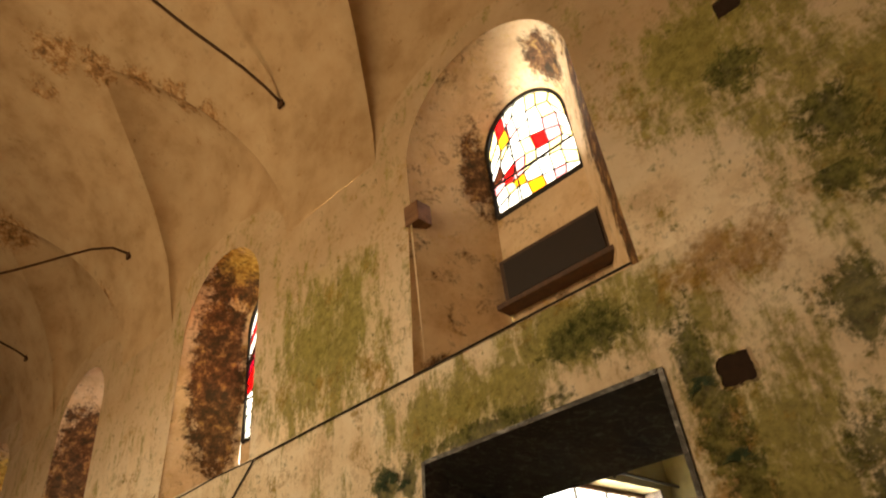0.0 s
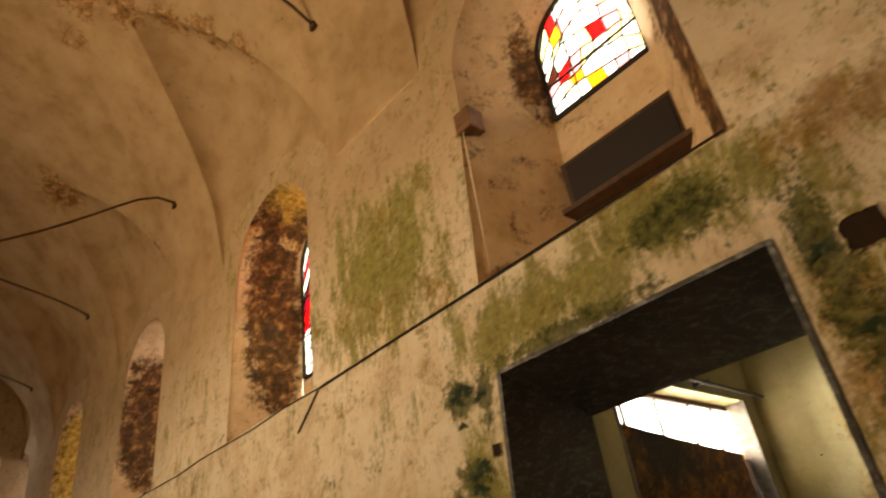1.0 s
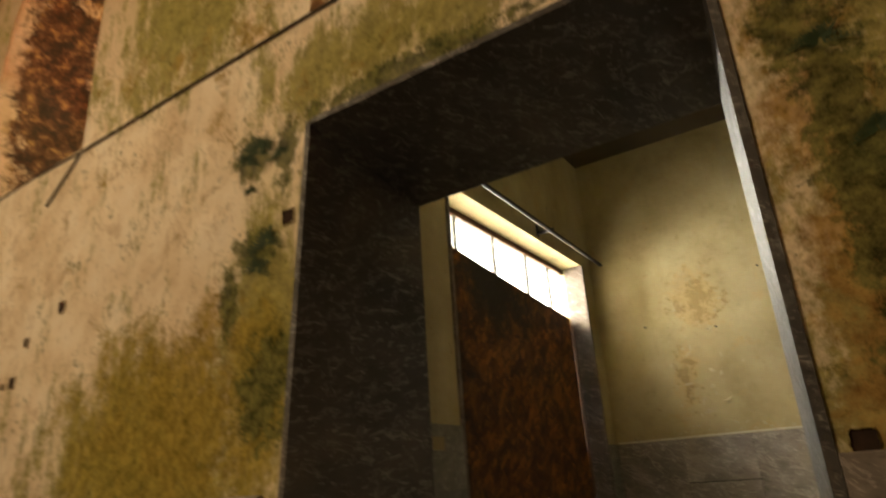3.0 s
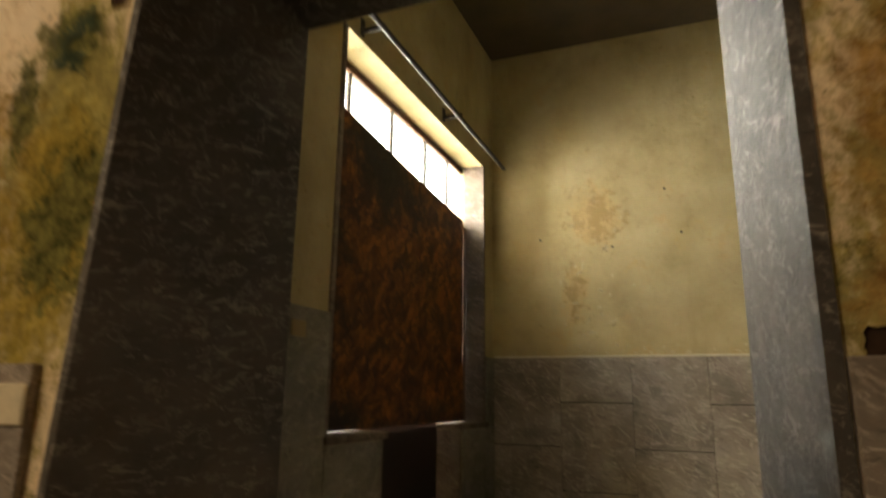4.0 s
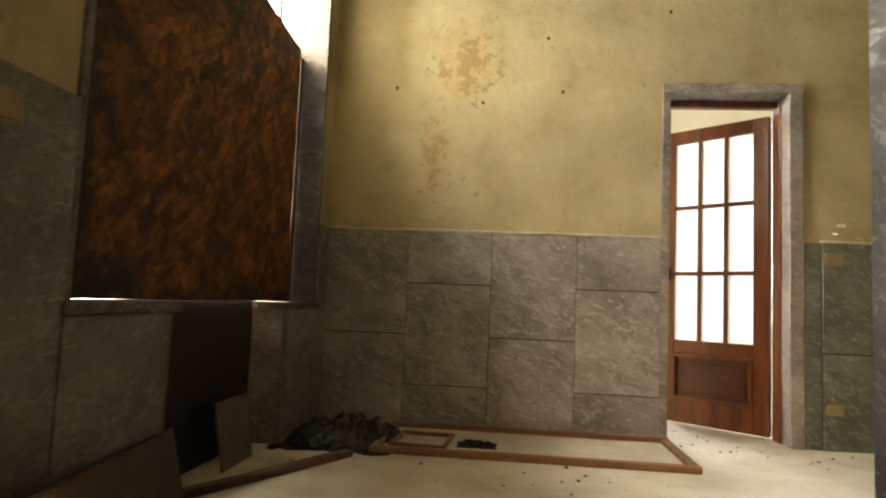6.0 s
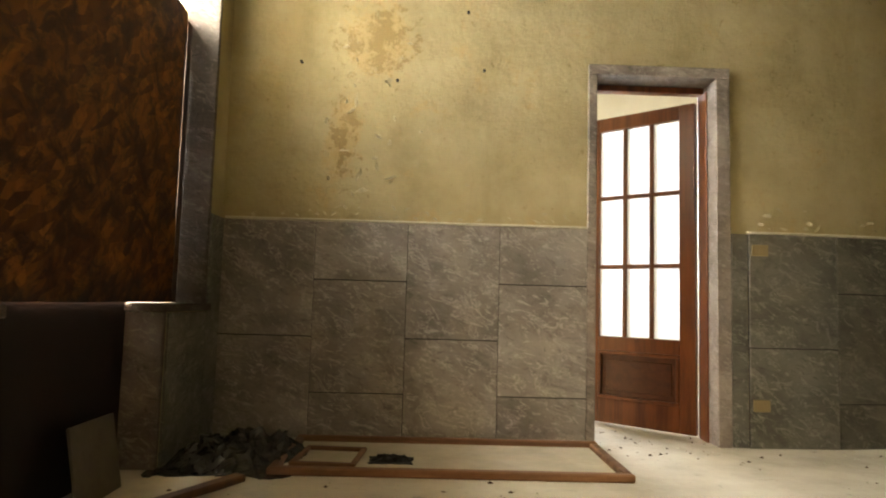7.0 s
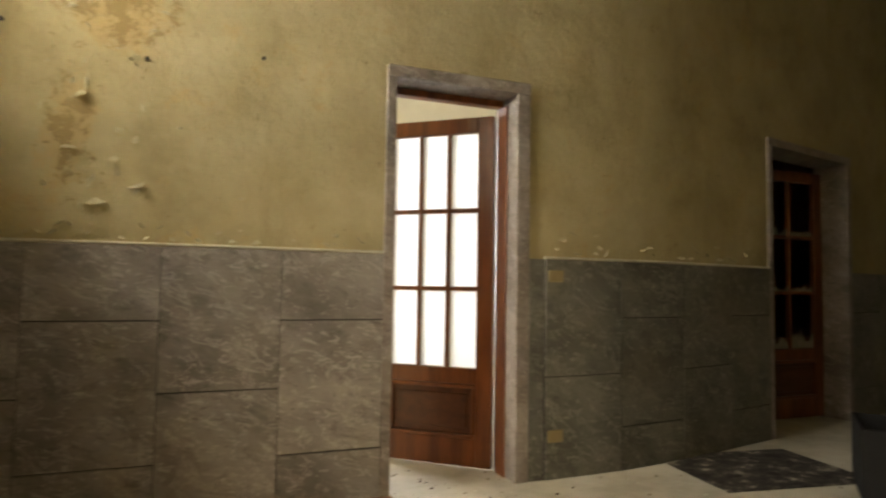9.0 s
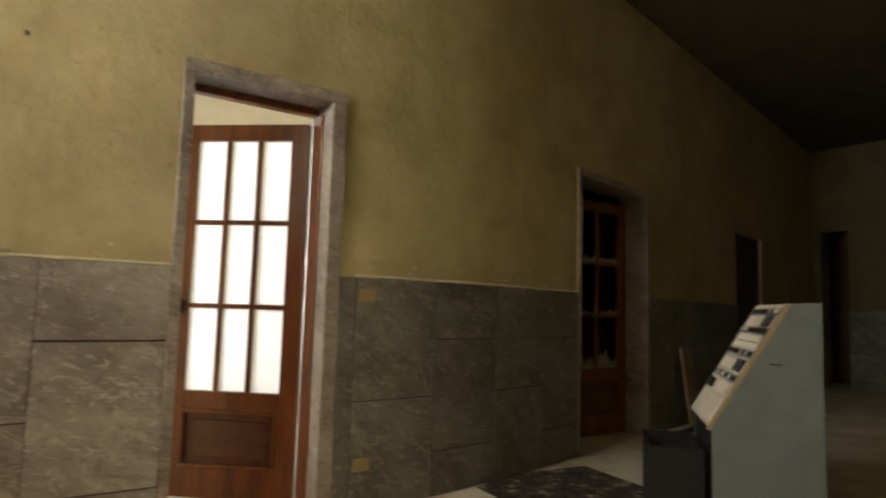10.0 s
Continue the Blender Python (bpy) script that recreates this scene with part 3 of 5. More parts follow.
def stained_window(name, c, half, z0, zc, y, seed, bars):
    """An arched iron window with leaded panes of coloured glass."""
    rnd = random.Random(seed)
    w = thing(name, "arched stained-glass window with red, amber and white panes in iron bars", "window", kind="structure", group="stained-glass windows")
    nx, nz = 7, max(7, int((zc + half - z0) / 0.17))

    def inside(x):
        return z0, zc + math.sqrt(max((half - 0.02) ** 2 - (x - c) ** 2, 0.0))
    grid = {}
    for i in range(nx + 1):
        x = c - half + 0.015 + (2 * half - 0.03) * i / nx
        lo_, hi_ = inside(x)
        for k in range(nz + 1):
            u = k / nz
            jx = rnd.uniform(-0.035, 0.035) if 0 < i < nx else 0
            jz = rnd.uniform(-0.045, 0.045) if 0 < k < nz else 0
            grid[i, k] = (x + jx, lo_ + (hi_ - lo_) * u + jz)
    for i in range(nx):
        for k in range(nz):
            q = [grid[i, k], grid[i + 1, k], grid[i + 1, k + 1], grid[i, k + 1]]
            if q[2][1] - q[1][1] < 0.02 and q[3][1] - q[0][1] < 0.02:
                continue
            mx, mz = sum(p[0] for p in q) / 4, sum(p[1] for p in q) / 4
            u = (mz - z0) / (zc + half - z0)
            n1, n2 = noise.noise((mx * 3.1, seed * 1.7, mz * 3.1)), noise.noise((mx * 5 + 9, seed, mz * 4))
            if len(bars) > 1 and 0.28 < u < 0.8:
                weights = (2, 1, 1.5, 6, 2.5, 1, 0.8)
            elif u < 0.30:
                weights = (14, 2, 0.3, 0.1, 0, 0.5, 0.2)
            elif n1 > 0.08:
                weights = (5, 3, 2, 3, 1.2, 2.5, 0.8)
            elif n2 > 0.1:
                weights = (7, 5, 2.5, 0.5, 0.2, 1, 0.3)
            else:
                weights = (10, 4, 0.8, 0.4, 0.2, 1.6, 0.2)
            mat = rnd.choices(STAIN, weights)[0]
            sx = [(mx + (p[0] - mx) * 0.95, mz + (p[1] - mz) * 0.95) for p in q]
            v = [(px, y - 0.003, pz) for px, pz in sx] + [(px, y + 0.003, pz) for px, pz in sx]
            pane = put("pane", mesh("pane", v, [(0, 1, 2, 3), (7, 6, 5, 4), (0, 4, 5, 1), (1, 5, 6, 2), (2, 6, 7, 3), (3, 7, 4, 0)], mat), w)
            pane.visible_shadow = False
    # lead cames between the panes
    bm = bmesh.new()
    for i in range(nx + 1):
        for k in range(nz):
            strip(bm, grid[i, k], grid[i, k + 1], y, 0.0042)
    for k in range(nz + 1):
        for i in range(nx):
            strip(bm, grid[i, k], grid[i + 1, k], y, 0.0042)
    part("lead_came", bm, IRON, w)
    pts = [(c - half + 0.01, y, z0)] + [(c - half + 0.01, y, zc)] + [(c + (half - 0.01) * math.cos(t), y, zc + (half - 0.01) * math.sin(t)) for t in [math.pi - math.pi * k / 20 for k in range(1, 20)]] + [(c + half - 0.01, y, zc), (c + half - 0.01, y, z0), (c - half + 0.01, y, z0)]
    put("frame", mesh("frame", *tube(pts, 0.03, 6), IRON), w)
    for z in bars:
        put("iron_bar", mesh("iron_bar", *tube([(c - half, y - 0.02, z), (c + half, y - 0.02, z)], 0.012, 6), IRON), w)
    put("iron_bar", mesh("iron_bar", *tube([(c - half * 0.35, y - 0.02, z0), (c - half * 0.35, y - 0.02, zc + half * 0.9)], 0.010, 6), IRON), w)
    return w


def strip(bm, p, q, y, w):
    d = Vector((q[0] - p[0], q[1] - p[1]))
    if d.length < 1e-4:
        return
    d.normalize()
    n = Vector((-d.y, d.x)) * w
    vs = [bm.verts.new((a[0] + s * n.x, y + o, a[1] + s * n.y)) for o in (-0.008, 0.008) for a, s in ((p, -1), (q, -1), (q, 1), (p, 1))]
    for k in ((0, 1, 2, 3), (7, 6, 5, 4), (0, 4, 5, 1), (1, 5, 6, 2), (2, 6, 7, 3), (3, 7, 4, 0)):
        bm.faces.new([vs[j] for j in k])


for k, c in enumerate(CENTRES):
    first = abs(c - C1) < 0.01
    half, gz0, zc = (0.47, 4.77, 5.47) if first else (0.57, 3.95, 5.36)
    yg = 4.3
    niche("window_niche_%d" % (k + 1), c, half - 0.02, gz0, zc, yg, 1, -0.03 if first else 0.0)
    stained_window("window_%d" % (k + 1), c - (0.03 if first else 0), half, gz0, zc, yg - 0.003, 11 + k, (5.1,) if first else (4.45, 4.95))
    niche("niche_opposite_%d" % (k + 1), c, 0.6, 3.95, 5.38, 4.3, -1)
    # unseen pane, amber only to warm the sky light that comes through
    ow = thing("window_opposite_%d" % (k + 1), "unseen window in the opposite church wall, amber pane added to warm the sky light", "window", kind="structure")
    part("pane", box((c - 0.6, -4.29, 3.95), (c + 0.6, -4.28, 6.0)), STAIN[2], ow)

# end walls with the round window over the far door
bm = bmesh.new()
ring = 28
oy, oz, orr = 2.62, 5.85, 0.55
outer = [(-4.2, -0.1), (4.2, -0.1), (4.2, 9.3), (-4.2, 9.3)]
ins = [bm.verts.new((X0, oy + orr * math.cos(2 * math.pi * k / ring), oz + orr * math.sin(2 * math.pi * k / ring))) for k in range(ring)]
ins2 = [bm.verts.new((X0 - 0.4, v.co.y, v.co.z)) for v in ins]
far = []
for k in range(ring):
    a = 2 * math.pi * k / ring
    dy, dz = math.cos(a), math.sin(a)
    t = min([((4.2 if dy > 0 else -4.2) - oy) / dy if abs(dy) > 1e-6 else 1e9, ((9.3 if dz > 0 else -0.1) - oz) / dz if abs(dz) > 1e-6 else 1e9])
    far.append(bm.verts.new((X0, oy + dy * t, oz + dz * t)))
for k in range(ring):
    j = (k + 1) % ring
    bm.faces.new((ins[k], ins[j], far[j], far[k]))
    bm.faces.new((ins[k], ins2[k], ins2[j], ins[j]))
structure(part("wall_far_end", bm, NAVE), "far end wall of the church with a round window", "wall")
structure(part("wall_near_end", box((X1, -4.3, -0.1), (X1 + 0.3, 4.3, 9.3)), NAVE), "plain plastered end wall of the church", "wall")
structure(part("wall_opposite_low", box((X0, -4.0, -0.1), (X1, -YL, LEDGE)), NAVE), "plain plastered lower church wall", "wall")
rw = thing("window_round", "bright round window in the far church wall", "window", kind="structure")
v = [(X0 - 0.3, oy + orr * math.cos(2 * math.pi * k / ring), oz + orr * math.sin(2 * math.pi * k / ring)) for k in range(ring)]
put("pane", mesh("pane", v, [tuple(range(ring))], CLEAR), rw).visible_shadow = False

# daylight outside the windows
for nm, vs in (("backdrop_sky_far", [(X0 - 3, -6, 2), (X0 - 3, 6, 2), (X0 - 3, 6, 12), (X0 - 3, -6, 12)]),
               ("backdrop_sky_side", [(X0, 8.5, 4.6), (X1, 8.5, 4.6), (X1, 9.5, 14), (X0, 9.5, 14)])):
    structure(put(nm, mesh(nm, vs, [(0, 1, 2, 3)], DAY)), "bright overcast daylight outside the windows", "sky")

# ---- side room: walls, floor, ceiling ----
XL, YW, CEIL = -2.36, 7.0, 3.78
DX0, DX1, DTOP = -0.293, 0.53, 2.165
AX, AY = 0.62, 7.0          # from here the long wall bends away
WAIN = 1.2


def heading(d):
    """Degrees by which the long wall has turned, d metres along it."""
    return 13.0 * min(max(d / 1.3, 0.0), 1.0)


def along(d):
    """Plan point d metres along the bent part of the long wall."""
    x, y, n = AX, AY, 60
    for k in range(n):
        a = radians(heading(d * (k + 0.5) / n))
        x, y = x + math.cos(a) * d / n, y + math.sin(a) * d / n
    return x, y


def on_wall(d, z=0.0, off=0.0):
    """The pose of a thing d metres along the long wall, off metres in front of it."""
    x, y = along(d)
    return pose(x, y, z, 0, 0, heading(d)) @ pose(0, -off, 0)


bm = bmesh.new()
add_box(bm, (XL - 0.3, YW, -0.1), (DX0 + 0.03, YW + 0.25, CEIL + 0.1))
add_box(bm, (DX0 + 0.03, YW, DTOP - 0.03), (DX1 - 0.03, YW + 0.25, CEIL + 0.1))
add_box(bm, (DX1 - 0.03, YW, -0.1), (AX, YW + 0.25, CEIL + 0.1))
wall_back = structure(part("wall_room_back", bm, ROOM), "yellow-ochre plastered wall with flaking paint above grey slabs", "wall")
D2 = (2.05, 3.31)
D3 = (5.72, 6.75)
ang = heading(9)
v, f, sm = [], [], []
for d0, d1, z0 in ((0, D2[0], -0.1), (D2[0], D2[1], 2.15), (D2[1], D3[0], -0.1), (D3[0], D3[1], 2.05), (D3[1], 9.6, -0.1)):
    n = max(2, int((d1 - d0) / 0.13)) if d0 < 1.3 else 3
    base = len(v)
    for k in range(n + 1):
        m = on_wall(d0 + (d1 - d0) * k / n)
        for p in ((0, 0, z0), (0, 0, CEIL + 0.1), (0, 0.25, z0), (0, 0.25, CEIL + 0.1)):
            v.append(m @ Vector(p))
    for k in range(n):
        a, c = base + 4 * k, base + 4 * k + 4
        f += [(a, c, c + 1, a + 1), (a + 2, a + 3, c + 3, c + 2), (a, a + 2, c + 2, c), (a + 1, c + 1, c + 3, a + 3)]
        sm += [True, False, False, False]
    e = base + 4 * n
    f += [(base, base + 1, base + 3, base + 2), (e, e + 2, e + 3, e + 1)]
    sm += [False, False]
me = mesh("wall_room_long", v, f, ROOM)
me.polygons.foreach_set("use_smooth", sm)
me.set_sharp_from_angle(angle=radians(35))
wall_long = structure(put("wall_room_long", me), "long ochre plastered wall with dark slab wainscot", "wall")
# window wall
WY0, WY1, WZ0, WZ1 = 4.6, 6.75, 0.72, 2.72
GY0, GY1 = 5.14, 6.26
bm = bmesh.new()
add_box(bm, (XL - 0.3, 3.97, -0.1), (XL, WY0, CEIL + 0.1))
add_box(bm, (XL - 0.3, WY0, -0.1), (XL, GY0, WZ0))
add_box(bm, (XL - 0.3, GY1, -0.1), (XL, WY1, WZ0))
add_box(bm, (XL - 0.3, WY0, WZ1), (XL, WY1, CEIL + 0.1))
# unseen parapet, added to block the transom lamp from the nave window
add_box(bm, (XL - 0.3, 4.425, CEIL + 0.125), (XL, YW, CEIL + 1.2))
add_box(bm, (XL - 0.3, WY1, -0.1), (XL, YW, CEIL + 0.1))
wall_window = structure(part("wall_room_window", bm, ROOM), "ochre plastered wall round a boarded window", "wall")
bm = bmesh.new()
add_box(bm, (RF + 0.03, YB + 0.001, 0), (10.2, YB + 0.05, 2.61))
add_box(bm, (XL - 0.3, 4.365, 2.63), (10.2, 4.42, CEIL + 0.1))
add_box(bm, (X1, YB + 0.051, 2.5), (10.2, 4.364, 2.61))
structure(part("wall_room_front", bm, ROOM), "ochre plastered wall on the church side", "wall")
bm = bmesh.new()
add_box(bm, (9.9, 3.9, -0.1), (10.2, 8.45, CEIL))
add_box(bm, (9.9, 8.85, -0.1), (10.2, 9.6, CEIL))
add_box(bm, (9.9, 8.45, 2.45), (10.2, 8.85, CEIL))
wall_end = structure(part("wall_room_end", bm, SHADED_END), "far end wall of the side hall, shade in its colour, with a dark opening", "wall")
# added enclosure: keeps sky light out, its dark colour stands in for shade
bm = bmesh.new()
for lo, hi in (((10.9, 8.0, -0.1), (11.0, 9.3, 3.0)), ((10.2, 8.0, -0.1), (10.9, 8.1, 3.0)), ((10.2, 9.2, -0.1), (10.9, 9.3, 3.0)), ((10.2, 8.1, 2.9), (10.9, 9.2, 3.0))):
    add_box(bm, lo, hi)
structure(part("wall_behind_opening", bm, DARKWOOD_SHADE), "added dark box standing in for the unlit space behind the end wall's opening", "wall")
structure(part("ceiling", box((XL - 0.3, 4.37, CEIL), (10.2, 9.6, CEIL + 0.12)), DARK_CEILING), "brown plaster ceiling, darkened to cut bounce light", "ceiling")

# room behind the open door
for nm, lo, hi in (("wall_back_room_left", (-2.0, 7.25, -0.1), (-1.8, 9.9, 3.2)), ("wall_back_room_right", (1.8, 7.52, -0.1), (2.0, 9.9, 3.95)), ("ceiling", (-2.0, 7.25, 3.1), (2.0, 9.9, 3.2))):
    structure(part(nm, box(lo, hi), WHITE), "white plaster of the bright back room", "wall" if nm[0] == "w" else "ceiling")
bm = bmesh.new()
add_box(bm, (-2, 9.8, -0.1), (-1.2, 10.0, 3.2))
add_box(bm, (0.9, 9.8, -0.1), (2.0, 10.0, 3.2))
add_box(bm, (-1.2, 9.8, -0.1), (0.9, 10.0, 0.75))
add_box(bm, (-1.2, 9.8, 2.5), (0.9, 10.0, 3.2))
structure(part("wall_back_room_far", bm, WHITE), "white wall with a wide window", "wall")
bw = thing("window_back_room", "wide bright window in the back room", "window", kind="structure")
for x in (-1.2, -0.5, 0.2, 0.86):
    part("window_frame", box((x, 9.86, 0.75), (x + 0.05, 9.92, 2.5), 0.006), WHITE, bw)
part("window_sill", box((-1.3, 9.68, 0.70), (1.0, 9.98, 0.75), 0.006), PINK, bw)
structure(put("backdrop_sky_back", mesh("backdrop_sky_back", [(-4, 11.5, -0.5), (4, 11.5, -0.5), (4, 11.5, 5), (-4, 11.5, 5)], [(0, 1, 2, 3)], DAY_SOFT)), "bright daylight outside the back room", "sky")
structure(put("backdrop_sky_left", mesh("backdrop_sky_left", [(-6.8, 4.75, -1), (-6.8, 20.0, -1), (-6.8, 20.0, 11), (-6.8, 4.75, 11)], [(0, 1, 2, 3)], DAY)), "bright daylight outside the boarded window", "sky")

# ---- doorway from the nave: marble lining ----
lin = thing("door_lining", "dark veined marble lining of the splayed church doorway", "door lining", kind="structure")
v, f = [], []
for k in range(25):
    u = k / 24
    x = LB + (LT - LB) * u
    v += [(x + 0.001, YL - 0.012, 2.56 * u), (x + 0.03, YL - 0.012, 2.56 * u), (LF, YB + 0.004, 2.56 * u), (LF - 0.03, YB + 0.004, 2.56 * u)]
for k in range(24):
    f += [(4 * k + j, 4 * k + (j + 1) % 4, 4 * k + 4 + (j + 1) % 4, 4 * k + 4 + j) for j in range(4)]
f += [(3, 2, 1, 0), (96, 97, 98, 99)]
me = mesh("slab", v, f, LINING, True)
me.set_sharp_from_angle(angle=radians(35))
put("slab", me, lin)
bm = bmesh.new()
prism(bm, [(RB - 0.03, YL - 0.012), (RB - 0.001, YL - 0.012), (RF + 0.029, YB + 0.004), (RF, YB + 0.004)], 0.0, 2.56)
part("slab", bm, LINING, lin)
bm = bmesh.new()
pts = [(YL - 0.012, 2.54), (YL - 0.012, 2.567), (YB + 0.004, 2.307), (YB + 0.004, 2.28)]
a = [bm.verts.new((LT + 0.031, y, z)) for y, z in pts]
b = [bm.verts.new((RB - 0.031, y, z)) for y, z in pts]
bm.faces.new(a), bm.faces.new(b[::-1])
for k in range(4):
    bm.faces.new((a[k], b[k], b[(k + 1) % 4], a[(k + 1) % 4]))
part("slab", bm, LINING, lin)

# ---- window wall: boarded window ----
win = thing("window_boarded", "window closed by a strand board below a bright glazed transom", "window", kind="structure")
XB = XL - 0.14
part("reveal", box((XL - 0.16, WY1 - 0.004, WZ0), (XL + 0.012, WY1 + 0.03, WZ1), 0.003), PINK, win, "pinkish marble reveal slab")
part("reveal", box((XL - 0.29, WY0 - 0.03, WZ0), (XL + 0.012, WY0 + 0.004, WZ1), 0.003), PINK, win, "pinkish marble reveal slab")
part("lintel", box((XL - 0.29, WY0, WZ1 - 0.004), (XL + 0.004, WY1, WZ1 + 0.03), 0.003), ROOM, win)
part("sill", box((XL - 0.29, WY0 - 0.04, WZ0 - 0.035), (XL + 0.03, GY0 + 0.02, WZ0 + 0.002), 0.004), PINK, win)
part("sill", box((XL - 0.29, GY1 - 0.02, WZ0 - 0.035), (XL + 0.03, WY1 + 0.06, WZ0 + 0.002), 0.004), PINK, win)
part("transom_bar", box((XB - 0.08, WY0, 2.21), (XB - 0.03, WY1, 2.26), 0.004), IRON, win)
for y in (4.97, 5.50, 6.03, 6.45):
    part("glazing_bar", box((XB - 0.07, y - 0.011, 2.26), (XB - 0.04, y + 0.011, WZ1 - 0.004), 0.002), IRON, win)
part("transom_frame", box((XB - 0.08, WY0, WZ1 - 0.05), (XB - 0.03, WY1, WZ1 - 0.005), 0.004), RUST, win)
for y0, y1 in ((WY0, 4.959), (4.981, 5.489), (5.511, 6.019), (6.041, 6.439), (6.461, WY1)):
    p = part("pane", box((XB - 0.057, y0, 2.26), (XB - 0.053, y1, WZ1 - 0.05)), CLEAR, win)
    p.visible_shadow = False
bm = bmesh.new()
rnd = random.Random(77)
edge = [(WY1 - 0.066 + rnd.uniform(-0.004, 0.003) + (0.012 if z < 1.15 else 0), z) for z in [WZ0 + 0.004 + 0.0635 * k for k in range(25)]]
outline = [(WY0 + 0.012, WZ0 + 0.004)] + edge + [(5.6, 2.33), (WY0 + 0.012, 2.42)]
a = [bm.verts.new((XB - 0.005, y, z)) for y, z in outline]
c = [bm.verts.new((XB + 0.004, y, z)) for y, z in outline]
bm.faces.new(a[::-1]), bm.faces.new(c)
for k in range(len(outline)):
    n = (k + 1) % len(outline)
    bm.faces.new((a[k], a[n], c[n], c[k]))
board = tagged(part("strand_board", bm, OSB), "orange-brown strand board with black damp stains closing the window", "board")
bt = tagged(part("window_batten", box((XB - 0.006, WY1 - 0.061, WZ0 + 0.003), (XB + 0.008, WY1 - 0.005, 2.205), 0.003), DARKWOOD_SHADE), "dark upright batten at the edge of the boarded window", "batten")
# near-black brown carries the recess's shade in its colour
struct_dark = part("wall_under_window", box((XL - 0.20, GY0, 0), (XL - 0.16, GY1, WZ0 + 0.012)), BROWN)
structure(struct_dark, "brown boarding in the recess under the window, its shade put into the colour", "wall")
part("reveal", box((XL - 0.29, GY1 - 0.003, 0), (XL + 0.008, GY1 + 0.03, WZ0 - 0.036), 0.003), PINK, win)
part("reveal", box((XL - 0.29, GY0 - 0.03, 0), (XL + 0.008, GY0 + 0.003, WZ0 - 0.036), 0.003), PINK, win)

# ---- open glazed door ----
fr = thing("door_frame", "grey marble frame of the open glazed door", "door frame", kind="structure")
for lo, hi in (((DX0, YW - 0.02, 0), (DX0 + 0.05, YW + 0.25, DTOP - 0.061)), ((DX1 - 0.08, YW - 0.02, 0), (DX1, YW + 0.25, DTOP - 0.061)), ((DX0, YW - 0.02, DTOP - 0.06), (DX1, YW + 0.25, DTOP))):
    part("slab", box(lo, hi, 0.004), FRAME, fr)
part("wooden_stop", box((DX1 - 0.089, YW + 0.10, 0), (DX1 - 0.081, YW + 0.21, DTOP - 0.1), 0.002), DOORWOOD, fr)
part("wooden_stop", box((DX0 + 0.051, YW + 0.15, DTOP - 0.10), (DX1 - 0.081, YW + 0.21, DTOP - 0.061), 0.004), DOORWOOD, fr)


